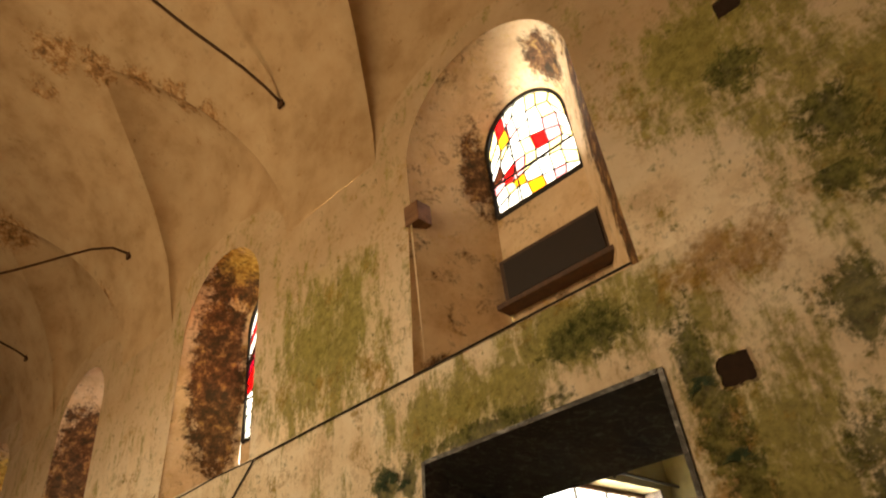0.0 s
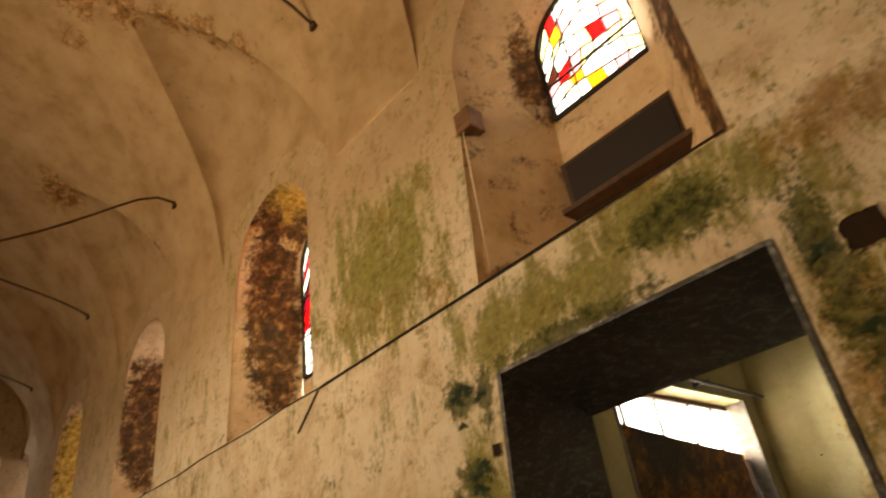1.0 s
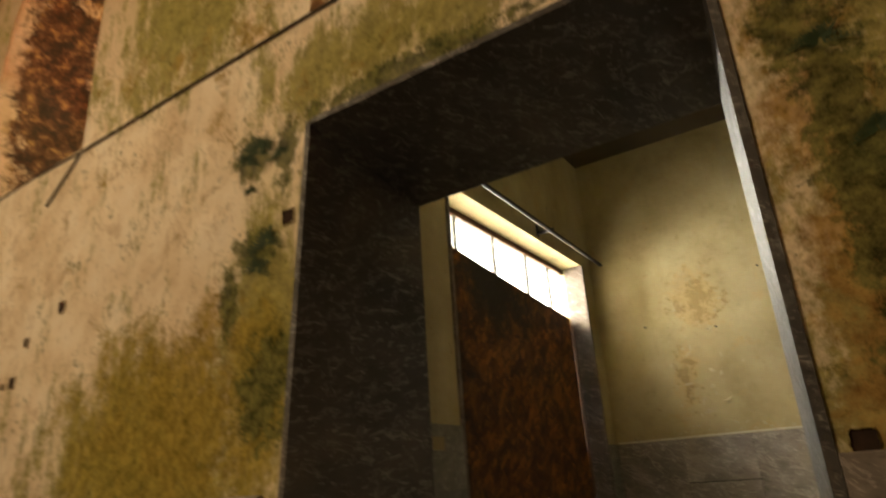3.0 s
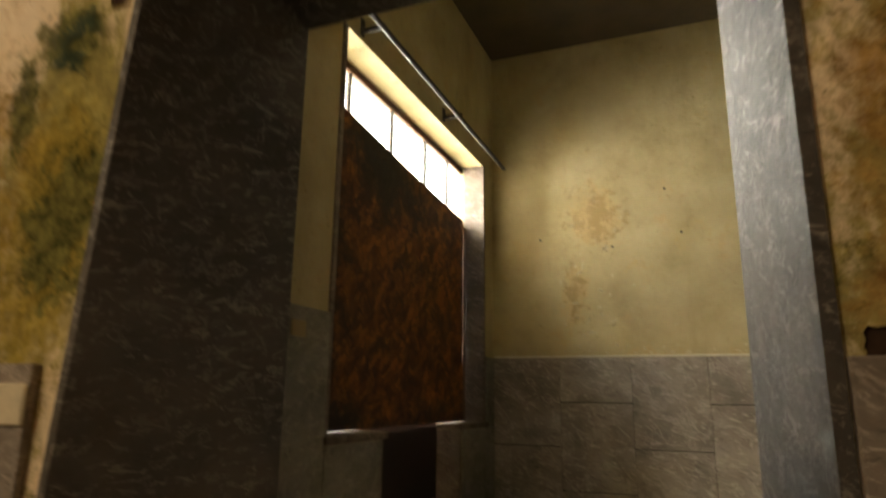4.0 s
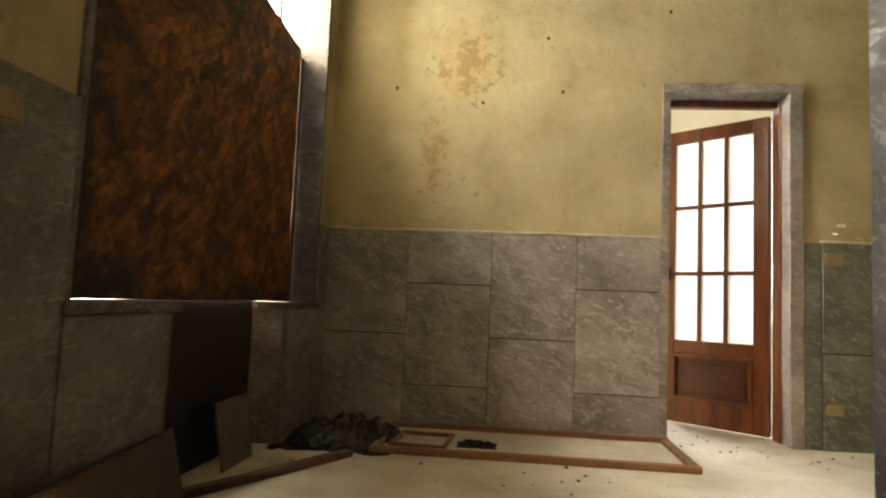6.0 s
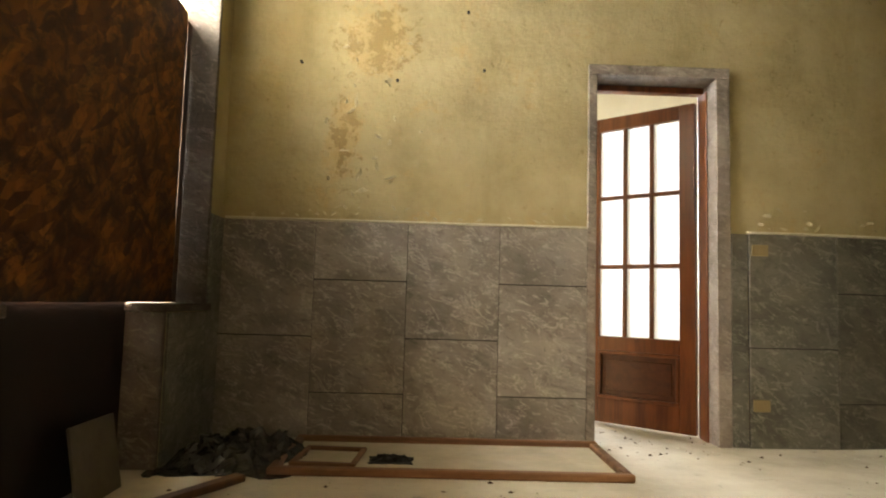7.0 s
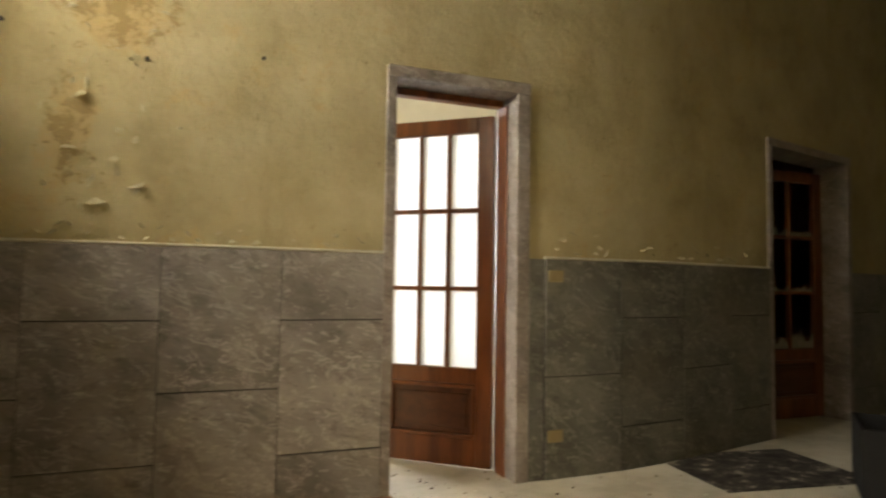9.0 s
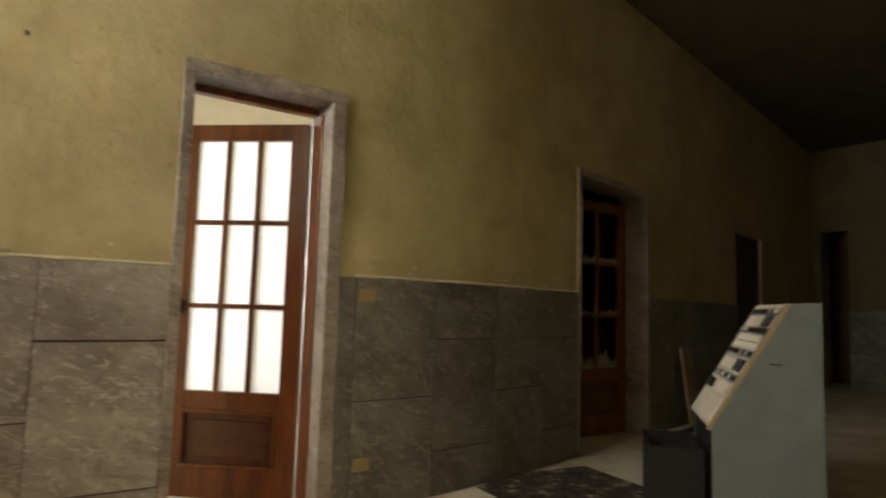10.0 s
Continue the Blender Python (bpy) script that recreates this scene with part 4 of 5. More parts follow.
def glazed_door(name, at, turn, label, glass, width=0.71, height=2.03, broken=False):
    """A panelled leaf with three by three panes; its hinge is at the origin, the leaf along -x."""
    d = thing(name, label, "door", at, turn, kind="structure")
    w, t = width, 0.042
    st, top, z_mid = 0.075, height - 0.09, 0.57
    part("stile", box((-st - 0.02, -t / 2, 0.015), (0, t / 2, height), 0.003), DOORWOOD, d)
    part("stile", box((-w + 0.025, -t / 2, 0.015), (-w + st, t / 2, height), 0.003), DOORWOOD, d)
    L, R = -w + st + 0.001, -st - 0.021
    part("rail", box((L, -t / 2, top), (R, t / 2, height), 0.003), DOORWOOD, d)
    part("rail", box((L, -t / 2, z_mid - 0.09), (R, t / 2, z_mid), 0.003), DOORWOOD, d)
    part("rail", box((L, -t / 2, 0.015), (R, t / 2, 0.17), 0.003), DOORWOOD, d)
    part("panel", box((L, -0.003, 0.17), (R, 0.008, z_mid - 0.09), 0.003), PANELWOOD, d)
    part("panel_field", box((L + 0.05, -0.011, 0.225), (R - 0.05, -0.0035, z_mid - 0.145), 0.005), PANELWOOD, d)
    for lo, hi in (((L, -t / 2 - 0.008, 0.171), (R, -0.0035, 0.193)), ((L, -t / 2 - 0.008, z_mid - 0.113), (R, -0.0035, z_mid - 0.091)), ((L, -t / 2 - 0.008, 0.194), (L + 0.022, -0.0035, z_mid - 0.114)), ((R - 0.022, -t / 2 - 0.008, 0.194), (R, -0.0035, z_mid - 0.114))):
        part("moulding", box(lo, hi, 0.004), DOORWOOD, d)
    gw, gh = (R - L) / 3, (top - z_mid) / 3
    for k in (1, 2):
        part("glazing_bar", box((L + gw * k - 0.013, -t / 2 + 0.004, z_mid + 0.001), (L + gw * k + 0.013, t / 2 - 0.004, top - 0.001), 0.003), DOORWOOD, d)
        for j in range(3):
            x0 = L + gw * j + (0.0135 if j else 0)
            x1 = L + gw * (j + 1) - (0.0135 if j < 2 else 0)
            part("glazing_bar", box((x0, -t / 2 + 0.005, z_mid + gh * k - 0.013), (x1, t / 2 - 0.005, z_mid + gh * k + 0.013), 0.003), DOORWOOD, d)
    for i in range(3):
        for k in range(3):
            x0, x1, z0, z1 = L + gw * i + 0.004, L + gw * (i + 1) - 0.004, z_mid + gh * k + 0.004, z_mid + gh * (k + 1) - 0.004
            if not broken:
                part("pane", box((x0, -0.002, z0), (x1, 0.002, z1)), glass, d)
                continue
            # jagged remains of a dusty pane along the lower rail
            rnd = random.Random(i * 7 + k)
            teeth = [x0 + (x1 - x0) * j / 6 for j in range(7)]
            tops = [z0 + (z1 - z0) * rnd.uniform(0.03, (0.38, 0.14, 0.2)[k]) for _ in teeth]
            vs = [(x, y, z) for y in (-0.002, 0.002) for x, z in list(zip(teeth, tops)) + [(x1, z0), (x0, z0)]]
            fs = [tuple(range(9)), tuple(range(17, 8, -1))] + [(j, (j + 1) % 9, 9 + (j + 1) % 9, 9 + j) for j in range(9)]
            put("pane", mesh("pane", vs, fs, glass), d, "broken dusty pane")
    part("door_handle", box((-w + 0.034, -t / 2 - 0.03, 0.98), (-w + 0.058, -t / 2 - 0.001, 1.06), 0.005), IRON, d, "dark iron handle")
    return d


glazed_door("door_1", (0.4305, 7.225, 0.0), -42, "brown varnished door with nine frosted panes, standing ajar", FROST)

# ---- second door, in the bent wall ----
M2 = on_wall(2.0) @ pose(-2.0, 0, 0)
fr2 = thing("door_frame", "grey marble frame of the dark doorway", "door frame", kind="structure")
fr2.matrix_basis = M2
for lo, hi in (((D2[0], -0.02, 0), (D2[0] + 0.05, 0.25, 2.089)), ((D2[1] - 0.06, -0.02, 0), (D2[1], 0.25, 2.089)), ((D2[0], -0.02, 2.09), (D2[1], 0.25, 2.15))):
    part("slab", box(lo, hi, 0.004), FRAME, fr2)
glazed_door("door_2", M2 @ Vector((D2[1] - 0.07, 0.2, 0)), ang - 12, "dark brown half-glazed door with broken dusty panes", DUSTY, 1.0, 2.03, True)
# added backing whose dark colour stands in for shade beyond the doorways
structure(part("wall_behind_door", box((2.0, 9.45, -0.1), (10.2, 9.6, 3.9)), DARKWOOD_SHADE), "added dark backing standing in for the unlit space behind the second door", "wall")

# third doorway is open and unlit; an added dark leaf stands in for that
d3 = thing("doorway_3_fill", "dark leaf added in the long ochre wall's third doorway in place of its shade", "door", kind="structure")
d3.matrix_basis = M2
part("leaf", box((D3[0] + 0.05, 0.06, 0.01), (D3[1] - 0.05, 0.10, 2.0), 0.004), DARKWOOD_SHADE, d3)
for lo, hi in (((D3[0], 0.04, 0), (D3[0] + 0.049, 0.14, 2.049)), ((D3[1] - 0.049, 0.04, 0), (D3[1], 0.14, 2.049)), ((D3[0] + 0.05, 0.04, 2.001), (D3[1] - 0.05, 0.14, 2.049))):
    part("door_frame", box(lo, hi, 0.004), DARKWOOD_SHADE, d3)
for z0 in (0.18, 1.06):
    part("panel", box((D3[0] + 0.2, 0.052, z0), (D3[1] - 0.2, 0.0595, z0 + 0.72), 0.003), DARKWOOD_SHADE, d3)

# ---- back room: table, box and boards behind the door ----
tb = thing("back_room_table", "dark wooden table in the bright back room", "table", (-0.08, 8.6, 0))
part("tabletop", box((-0.45, -0.3, 0.77), (0.22, 0.3, 0.81), 0.006), DARKWOOD_SHADE, tb)
for x in (-0.42, 0.16):
    for y in (-0.27, 0.22):
        part("leg", box((x, y, 0), (x + 0.05, y + 0.05, 0.769), 0.004), DARKWOOD_SHADE, tb)
wb = thing("white_box", "white painted box standing under the table", "box", (0.02, 8.55, 0), 8)
part("body", box((-0.12, -0.1, 0), (0.12, 0.1, 0.40), 0.008), WHITE, wb)
part("lid", box((-0.125, -0.105, 0.401), (0.125, 0.105, 0.43), 0.006), WHITE, wb)
for k, (x, y, a, h) in enumerate(((0.03, 8.32, 14, 0.36), (0.07, 8.28, 22, 0.30))):
    ob = part("short_board", box((-0.05, -0.008, 0), (0.05, 0.008, h), 0.002), DARKPLY)
    ob.matrix_basis = pose(x, y, 0, 0, a, 10 * k)
    tagged(ob, "short dark board leaning against the white box", "board", group="short boards")

# ---- socket plates ----


def socket(at, turn, label):
    s = thing("socket_plate", label, "socket", at, turn, group="socket plates")
    part("plate", box((-0.048, -0.012, -0.033), (0.048, 0, 0.033), 0.004), CREAM, s)
    for x in (-0.018, 0.018):
        part("rocker", box((x - 0.011, -0.016, -0.016), (x + 0.011, -0.0125, 0.016), 0.002), CREAM, s)
    return s


socket((0.69, along(0.07)[1] - 0.022, 1.105), 1, "cream plastic light switch on the slab wainscot")
socket((0.69, along(0.07)[1] - 0.022, 0.235), 1, "cream plastic socket low on the slab wainscot")
socket((XL + 0.03, 4.30, 1.16), 90, "cream plastic light switch beside the boarded window")

# ---- curtain rod over the window ----
rod = thing("curtain_rod", "dark iron curtain rod over the boarded window", "curtain rod")
put("rod", mesh("rod", *tube([(XL + 0.13, 4.45, 2.77), (XL + 0.13, 6.91, 2.73)], 0.016, 8), IRON), rod)
for y in (4.75, 5.9):
    part("bracket", box((XL, y - 0.012, 2.755), (XL + 0.14, y + 0.012, 2.785), 0.003), IRON, rod)
    part("bracket_plate", box((XL, y - 0.02, 2.74), (XL + 0.008, y + 0.02, 2.84), 0.002), IRON, rod)

# ---- low frame on the floor ----
fl = thing("floor_frame", "low worn wooden frame round a dusty canvas on the floor", "wooden frame")
FX0, FX1, FY0, FY1 = -1.86, -0.26, 6.22, 6.90
for lo, hi in (((FX0, FY0, 0), (FX1, FY0 + 0.045, 0.035)), ((FX0, FY1 - 0.04, 0), (FX1, FY1, 0.04)), ((FX0, FY0 + 0.046, 0), (FX0 + 0.04, FY1 - 0.041, 0.035)), ((FX1 - 0.045, FY0 + 0.046, 0), (FX1, FY1 - 0.041, 0.035))):
    part("rail", box(lo, hi, 0.006), MATWOOD, fl)
part("canvas", box((FX0 + 0.041, FY0 + 0.047, 0.001), (FX1 - 0.046, FY1 - 0.042, 0.012), 0.003), CANVAS, fl, "dusty pale canvas")
sf = thing("small_frame", "small worn wooden frame lying in the larger one", "wooden frame", (-1.63, 6.5, 0.012), -4)
for lo, hi in (((-0.15, -0.17, 0), (0.15, -0.145, 0.02)), ((-0.15, 0.145, 0), (0.15, 0.17, 0.02)), ((-0.15, -0.144, 0), (-0.125, 0.144, 0.02)), ((0.125, -0.144, 0), (0.15, 0.144, 0.02))):
    part("rail", box(lo, hi, 0.004), MATWOOD, sf)


def crumpled(name, at, sx, sy, sz, mat, label, category, seed, n=34):
    """A crumpled sheet heaped on the floor."""
    v, f = [], []
    for i in range(n + 1):
        for j in range(n + 1):
            u, w = i / n * 2 - 1, j / n * 2 - 1
            r = min(1.0, math.hypot(u, w))
            p = Vector((u * 3.1 + seed, w * 3.1, 0.3))
            h = (1 - r ** 2) * sz * (0.25 + 1.1 * abs(noise.noise(p * 0.9))) + (1 - r ** 6) * sz * (1.1 * abs(noise.noise(p * 2.1)) + 0.4 * abs(noise.noise(p * 3.7)))
            q = noise.noise_vector(p * 1.7) * 0.15 + noise.noise_vector(p * 4.1) * 0.07
            v.append((at[0] + (u + q.x) * sx, at[1] + (w + q.y) * sy, at[2] + max(0.003, h)))
    m = n + 1
    for i in range(n):
        for j in range(n):
            f.append((i * m + j, (i + 1) * m + j, (i + 1) * m + j + 1, i * m + j + 1))
    me = mesh(name, v, f, mat)
    ob = put(name, me)
    so = ob.modifiers.new("thick", "SOLIDIFY")
    so.thickness = 0.004
    return tagged(ob, label, category)


PLASTIC = plain("black_plastic_sheet", (0.03, 0.028, 0.026), 0.25, 0.0, 0.6, 0.4, 20)
crumpled("plastic_sheet", (-2.06, 6.55, 0), 0.31, 0.38, 0.085, PLASTIC, "crumpled black plastic sheet heaped in the corner", "plastic sheet", 3.0)
crumpled("dark_rag", (-1.34, 6.48, 0.012), 0.1, 0.07, 0.024, BLACK, "small black rag on the canvas", "rag", 8.0, 14)
bm = box((-0.55, -0.03, 0), (0.55, 0.03, 0.03), 0.006)
pl = part("floor_batten", bm, DARKWOOD_SHADE)
pl.matrix_basis = pose(-2.2, 5.65, 0, 0, 0, 62)
tagged(pl, "dark wooden batten lying on the floor under the window", "batten")
lb = part("leaning_board", box((-0.40, -0.009, 0), (0.40, 0.009, 0.29), 0.003), DARKPLY)
lb.matrix_basis = pose(-2.24, 4.80, 0.0, -13, 0, 97)
tagged(lb, "brown board leaning under the window sill", "board")
pp = part("pale_plate", box((-0.16, -0.006, 0), (0.16, 0.006, 0.29), 0.002), STEEL)
pp.matrix_basis = pose(-2.38, 5.85, 0.0, -10, 0, 90)
tagged(pp, "dull pale metal plate leaning in the recess under the window", "metal plate")

# ---- flaking paint and nails on the back wall ----


def flake(x, z, w, h, turn, seed):
    """A curled chip of paint that stands off the wall."""
    rnd = random.Random(seed)
    n = 11
    ring_ = [(w * (0.35 + 0.75 * rnd.random()) * math.cos(2 * math.pi * k / n), h * (0.35 + 0.75 * rnd.random()) * math.sin(2 * math.pi * k / n)) for k in range(n)]
    v = [(px, -0.003 - 0.028 * max(0.0, pz / h + 0.2) ** 1.5, pz) for px, pz in ring_] + [(px, p_y + 0.002, pz) for (px, pz), p_y in zip(ring_, [-0.003 - 0.028 * max(0.0, q / h + 0.2) ** 1.5 for _, q in ring_])]
    f = [tuple(range(n)), tuple(range(2 * n - 1, n - 1, -1))] + [(k, k + n, (k + 1) % n + n, (k + 1) % n) for k in range(n)]
    ob = put("paint_flake", mesh("paint_flake", v, f, FLAKE), wall_back, "", pose(x, YW, z, 0, turn, 0))
    return ob


rnd = random.Random(12)
for k, (x, z, w, h, t) in enumerate(((-1.58, 1.38, 0.045, 0.022, 170), (-1.60, 1.47, 0.018, 0.05, 20), (-1.66, 1.84, 0.04, 0.02, 150), (-1.63, 1.90, 0.014, 0.05, 10), (-1.50, 1.70, 0.04, 0.018, 205), (-1.69, 1.61, 0.035, 0.014, 180), (-1.42, 1.46, 0.05, 0.015, 160),
                                   (-1.33, 2.25, 0.03, 0.015, 190), (-1.52, 2.06, 0.02, 0.01, 180), (-1.80, 1.78, 0.018, 0.03, 30), (-1.50, 1.52, 0.012, 0.04, -15), (-1.38, 2.16, 0.02, 0.012, 200), (-1.70, 2.22, 0.03, 0.02, 160), (-0.98, 1.43, 0.02, 0.01, 180))):
    flake(x, z, w * 0.95, h * 0.9, t, k)
for k in range(14):
    flake(rnd.gauss(-1.55, 0.16), rnd.uniform(1.3, 2.3), rnd.uniform(0.008, 0.022), rnd.uniform(0.008, 0.03), rnd.uniform(0, 360), 90 + k)
for k in range(34):
    flake(rnd.uniform(-2.2, -0.35), WAIN + 0.03 + rnd.random() ** 2 * 0.06, rnd.uniform(0.01, 0.03), rnd.uniform(0.006, 0.012), rnd.uniform(120, 240), 50 + k)
for k in range(26):
    d = rnd.uniform(0.03, 1.9)
    ob = flake(0, 0, rnd.uniform(0.012, 0.04), rnd.uniform(0.006, 0.016), 0, 200 + k)
    ob.parent = wall_long
    ob.matrix_basis = on_wall(d, WAIN + 0.03 + rnd.random() ** 2 * 0.12) @ pose(0, 0, 0, 0, rnd.uniform(130, 230), 0)
for x, z in ((-0.9, 2.104), (-1.954, 2.12), (-1.40, 2.03), (-0.25, 2.62), (-1.0, 2.45)):
    nail = put("nail", mesh("nail", *tube([(x, YW + 0.004, z), (x, YW - 0.02, z)], 0.009, 6), IRON))
    tagged(nail, "small dark nail hole plug in the ochre wall", "nail", group="wall nails")

# ---- hall: dark mat, console ----
def dirty_mat():
    m = Mat("dirty_mat", 0.9, spec=0.15)
    c = m.ramp(m.noise(7, 9, 0.75), (0.40, (0.022, 0.018, 0.015)), (0.55, (0.07, 0.06, 0.05)), (0.66, (0.40, 0.36, 0.28)))
    m.colour(c)
    m.bump(m.noise(25, 6), 0.5, 0.006)
    return m.done()


fm = part("floor_mat", box((-0.48, -0.36, 0), (0.48, 0.36, 0.008), 0.003), dirty_mat())
fm.matrix_basis = pose(1.95, 6.78, 0, 0, 0, -8)
tagged(fm, "dark dirty mat strewn with dust on the floor", "mat")


def crumbs(name, label, spots_, n, mat, seed, size):
    """Loose chips and crumbs on the floor."""
    rnd = random.Random(seed)
    v, f = [], []
    for k in range(n):
        x0, x1, y0, y1 = rnd.choice(spots_)
        x, y, s = rnd.uniform(x0, x1), rnd.uniform(y0, y1), size * rnd.uniform(0.3, 1.0) ** 2
        i = len(v)
        a = rnd.uniform(0, 6.3)
        for j in range(4):
            r = s * rnd.uniform(0.6, 1.2)
            v.append((x + r * math.cos(a + j * 1.57), y + r * math.sin(a + j * 1.57), 0.0005))
        v.append((x, y, 0.001 + s * rnd.uniform(0.2, 0.7)))
        f += [(i + j, i + (j + 1) % 4, i + 4) for j in range(4)] + [(i + 3, i + 2, i + 1, i)]
    return tagged(put(name, mesh(name, v, f, mat)), label, "debris", kind="stuff")


crumbs("plaster_crumbs", "pale plaster crumbs scattered on the floor along the walls", ((-1.9, 0.6, 6.9, 6.97), (0.55, 2.2, 6.6, 7.0), (-0.2, 2.6, 5.4, 6.9), (-1.8, -0.3, 6.25, 6.85), (-2.2, -0.6, 4.6, 6.2)), 260, MORTAR, 3, 0.016)
crumbs("dark_crumbs", "dark dirt crumbs scattered on the dusty floor", ((-1.7, -0.3, 6.3, 6.85), (0.4, 2.8, 5.6, 6.9), (-2.2, -0.4, 5.0, 6.2), (-0.2, 0.5, 6.6, 7.6)), 240, DARKWOOD_SHADE, 5, 0.014)

con = thing("control_console", "grey-blue metal control console with sloping pale panel of switches", "console", (2.08, 5.87, 0), -49.5)
# local x runs along the side, y away from the entrance
prof = [(0.0, 0.0), (0.0, 0.47), (-0.02, 0.49), (0.35, 1.12), (0.51, 1.13), (0.51, 0.0)]
DEP = 0.69


def extrude_profile(prof, y0, y1):
    bm = bmesh.new()
    a = [bm.verts.new((x, y0, z)) for x, z in prof]
    b = [bm.verts.new((x, y1, z)) for x, z in prof]
    bm.faces.new(a), bm.faces.new(b[::-1])
    n = len(prof)
    for k in range(n):
        bm.faces.new((a[k], b[k], b[(k + 1) % n], a[(k + 1) % n]))
    return bm


part("side_panel", extrude_profile(prof, 0, 0.02), CONSOLE, con)
part("side_panel", extrude_profile(prof, DEP - 0.02, DEP), CONSOLE, con)
part("back_panel", box((0.49, 0.021, 0), (0.508, DEP - 0.021, 1.12)), CONSOLE, con)
part("top", box((0.36, 0.021, 1.10), (0.489, DEP - 0.021, 1.122)), CONSOLE, con)
part("front_panel", box((0.01, 0.021, 0.0), (0.03, DEP - 0.021, 0.46)), BLACK, con, "black lower front")
sl = math.degrees(math.atan2(0.63, 0.38))
length = math.hypot(0.63, 0.38)
face = part("control_panel", box((0.0, 0.021, -0.015), (length, DEP - 0.021, 0.0), 0.003), FACE, con, "pale sloping control panel")
face.matrix_basis = pose(-0.02, 0, 0.495, 0, -sl, 0)
part("edge_strip", extrude_profile([(-0.03, 0.485), (0.355, 1.125), (0.375, 1.122), (-0.012, 0.478)], -0.004, -0.001), TRIM, con, "worn tan edge strip")
SCREEN = plain("dark_screen", (0.03, 0.032, 0.032), 0.3, 0.0, 0.5)
rnd = random.Random(4)
# four rows of small dark keys, each on its strip
for u in (0.275, 0.425, 0.565, 0.685):
    part("key_strip", box((u - 0.022, 0.04, 0.001), (u + 0.022, DEP - 0.05, 0.004), 0.001), SCREEN, face)
    for k in range(14):
        y = 0.06 + k * 0.042
        part("key", box((u - 0.012, y - 0.014, 0.0045), (u + 0.012, y + 0.014, 0.010 + 0.005 * rnd.random()), 0.002), IRON if rnd.random() < 0.75 else FACE, face)
# two square screens near the edge, with pale plates beside them
for u in (0.35, 0.625):
    part("screen", box((u - 0.036, 0.07, 0.001), (u + 0.036, 0.24, 0.012), 0.004), SCREEN, face, "dark square screen")
    for y in (0.28, 0.42, 0.54):
        part("label_plate", box((u - 0.03, y, 0.001), (u + 0.03, y + 0.10, 0.004), 0.001), WHITE, face)
part("label_plate", box((0.462, 0.05, 0.001), (0.53, DEP - 0.06, 0.004), 0.001), WHITE, face)
for k in range(4):
    part("mark", box((0.49, 0.10 + 0.13 * k, 0.0042), (0.498, 0.17 + 0.13 * k, 0.005)), IRON, face)
part("knob", box((0.175, 0.46, 0.001), (0.235, 0.58, 0.03), 0.008), IRON, face)
part("label_plate", box((0.175, 0.10, 0.001), (0.24, 0.36, 0.006), 0.001), WHITE, face)
part("keypad", box((0.025, 0.05, 0.001), (0.15, DEP - 0.06, 0.006), 0.002), WHITE, face)
for k in range(11):
    part("key_gap", box((0.03, 0.09 + 0.05 * k, 0.0062), (0.145, 0.094 + 0.05 * k, 0.007)), IRON, face)
part("scratch", box((0.27, -0.0018, 0.815), (0.33, -0.0005, 0.822)), IRON, con)
bx = thing("black_box", "black open box standing on the floor against the console", "box", (2.08, 5.87, 0), -49.5)
for lo, hi in (((-0.30, 0.10, 0), (-0.02, 0.115, 0.36)), ((-0.30, 0.605, 0), (-0.02, 0.62, 0.36)), ((-0.30, 0.116, 0), (-0.285, 0.604, 0.36)), ((-0.035, 0.116, 0), (-0.02, 0.604, 0.36)), ((-0.284, 0.116, 0), (-0.036, 0.604, 0.012))):
    part("side", box(lo, hi, 0.003), BLACK, bx)
x, y = along(4.05)
lw = part("leaning_plank", box((-0.12, -0.012, 0), (0.12, 0.012, 0.75), 0.003), PLY)
lw.matrix_basis = pose(x, y - 0.16, 0, -9, 3, ang)
tagged(lw, "pale wooden plank leaning against the dark wainscot", "plank")

fb = part("floor_batten", box((-0.34, -0.03, 0), (0.34, 0.03, 0.03), 0.005), BLACK)
fb.matrix_basis = on_wall(3.85, 0, 0.19)
tagged(fb, "black batten lying on the floor along the dark wainscot", "batten")

# small dish by the door jamb
v, f, n = [], [], 24
for r, z in ((0.030, 0.0), (0.055, 0.012), (0.058, 0.014), (0.054, 0.015), (0.030, 0.005)):
    v += [(0.66 + r * math.cos(2 * math.pi * k / n), 7.04 + r * math.sin(2 * math.pi * k / n), z) for k in range(n)]
for j in range(4):
    f += [(j * n + k, j * n + (k + 1) % n, j * n + n + (k + 1) % n, j * n + n + k) for k in range(n)]
f += [tuple(range(n))[::-1], tuple(4 * n + k for k in range(n))]
tagged(put("metal_dish", mesh("metal_dish", v, f, STEEL)), "small dull metal dish on the floor by the door", "dish")

# ---- nave details ----
holes = ((-0.33, -0.16, 2.35, 2.50), (0.36, 0.52, 4.55, 4.70))
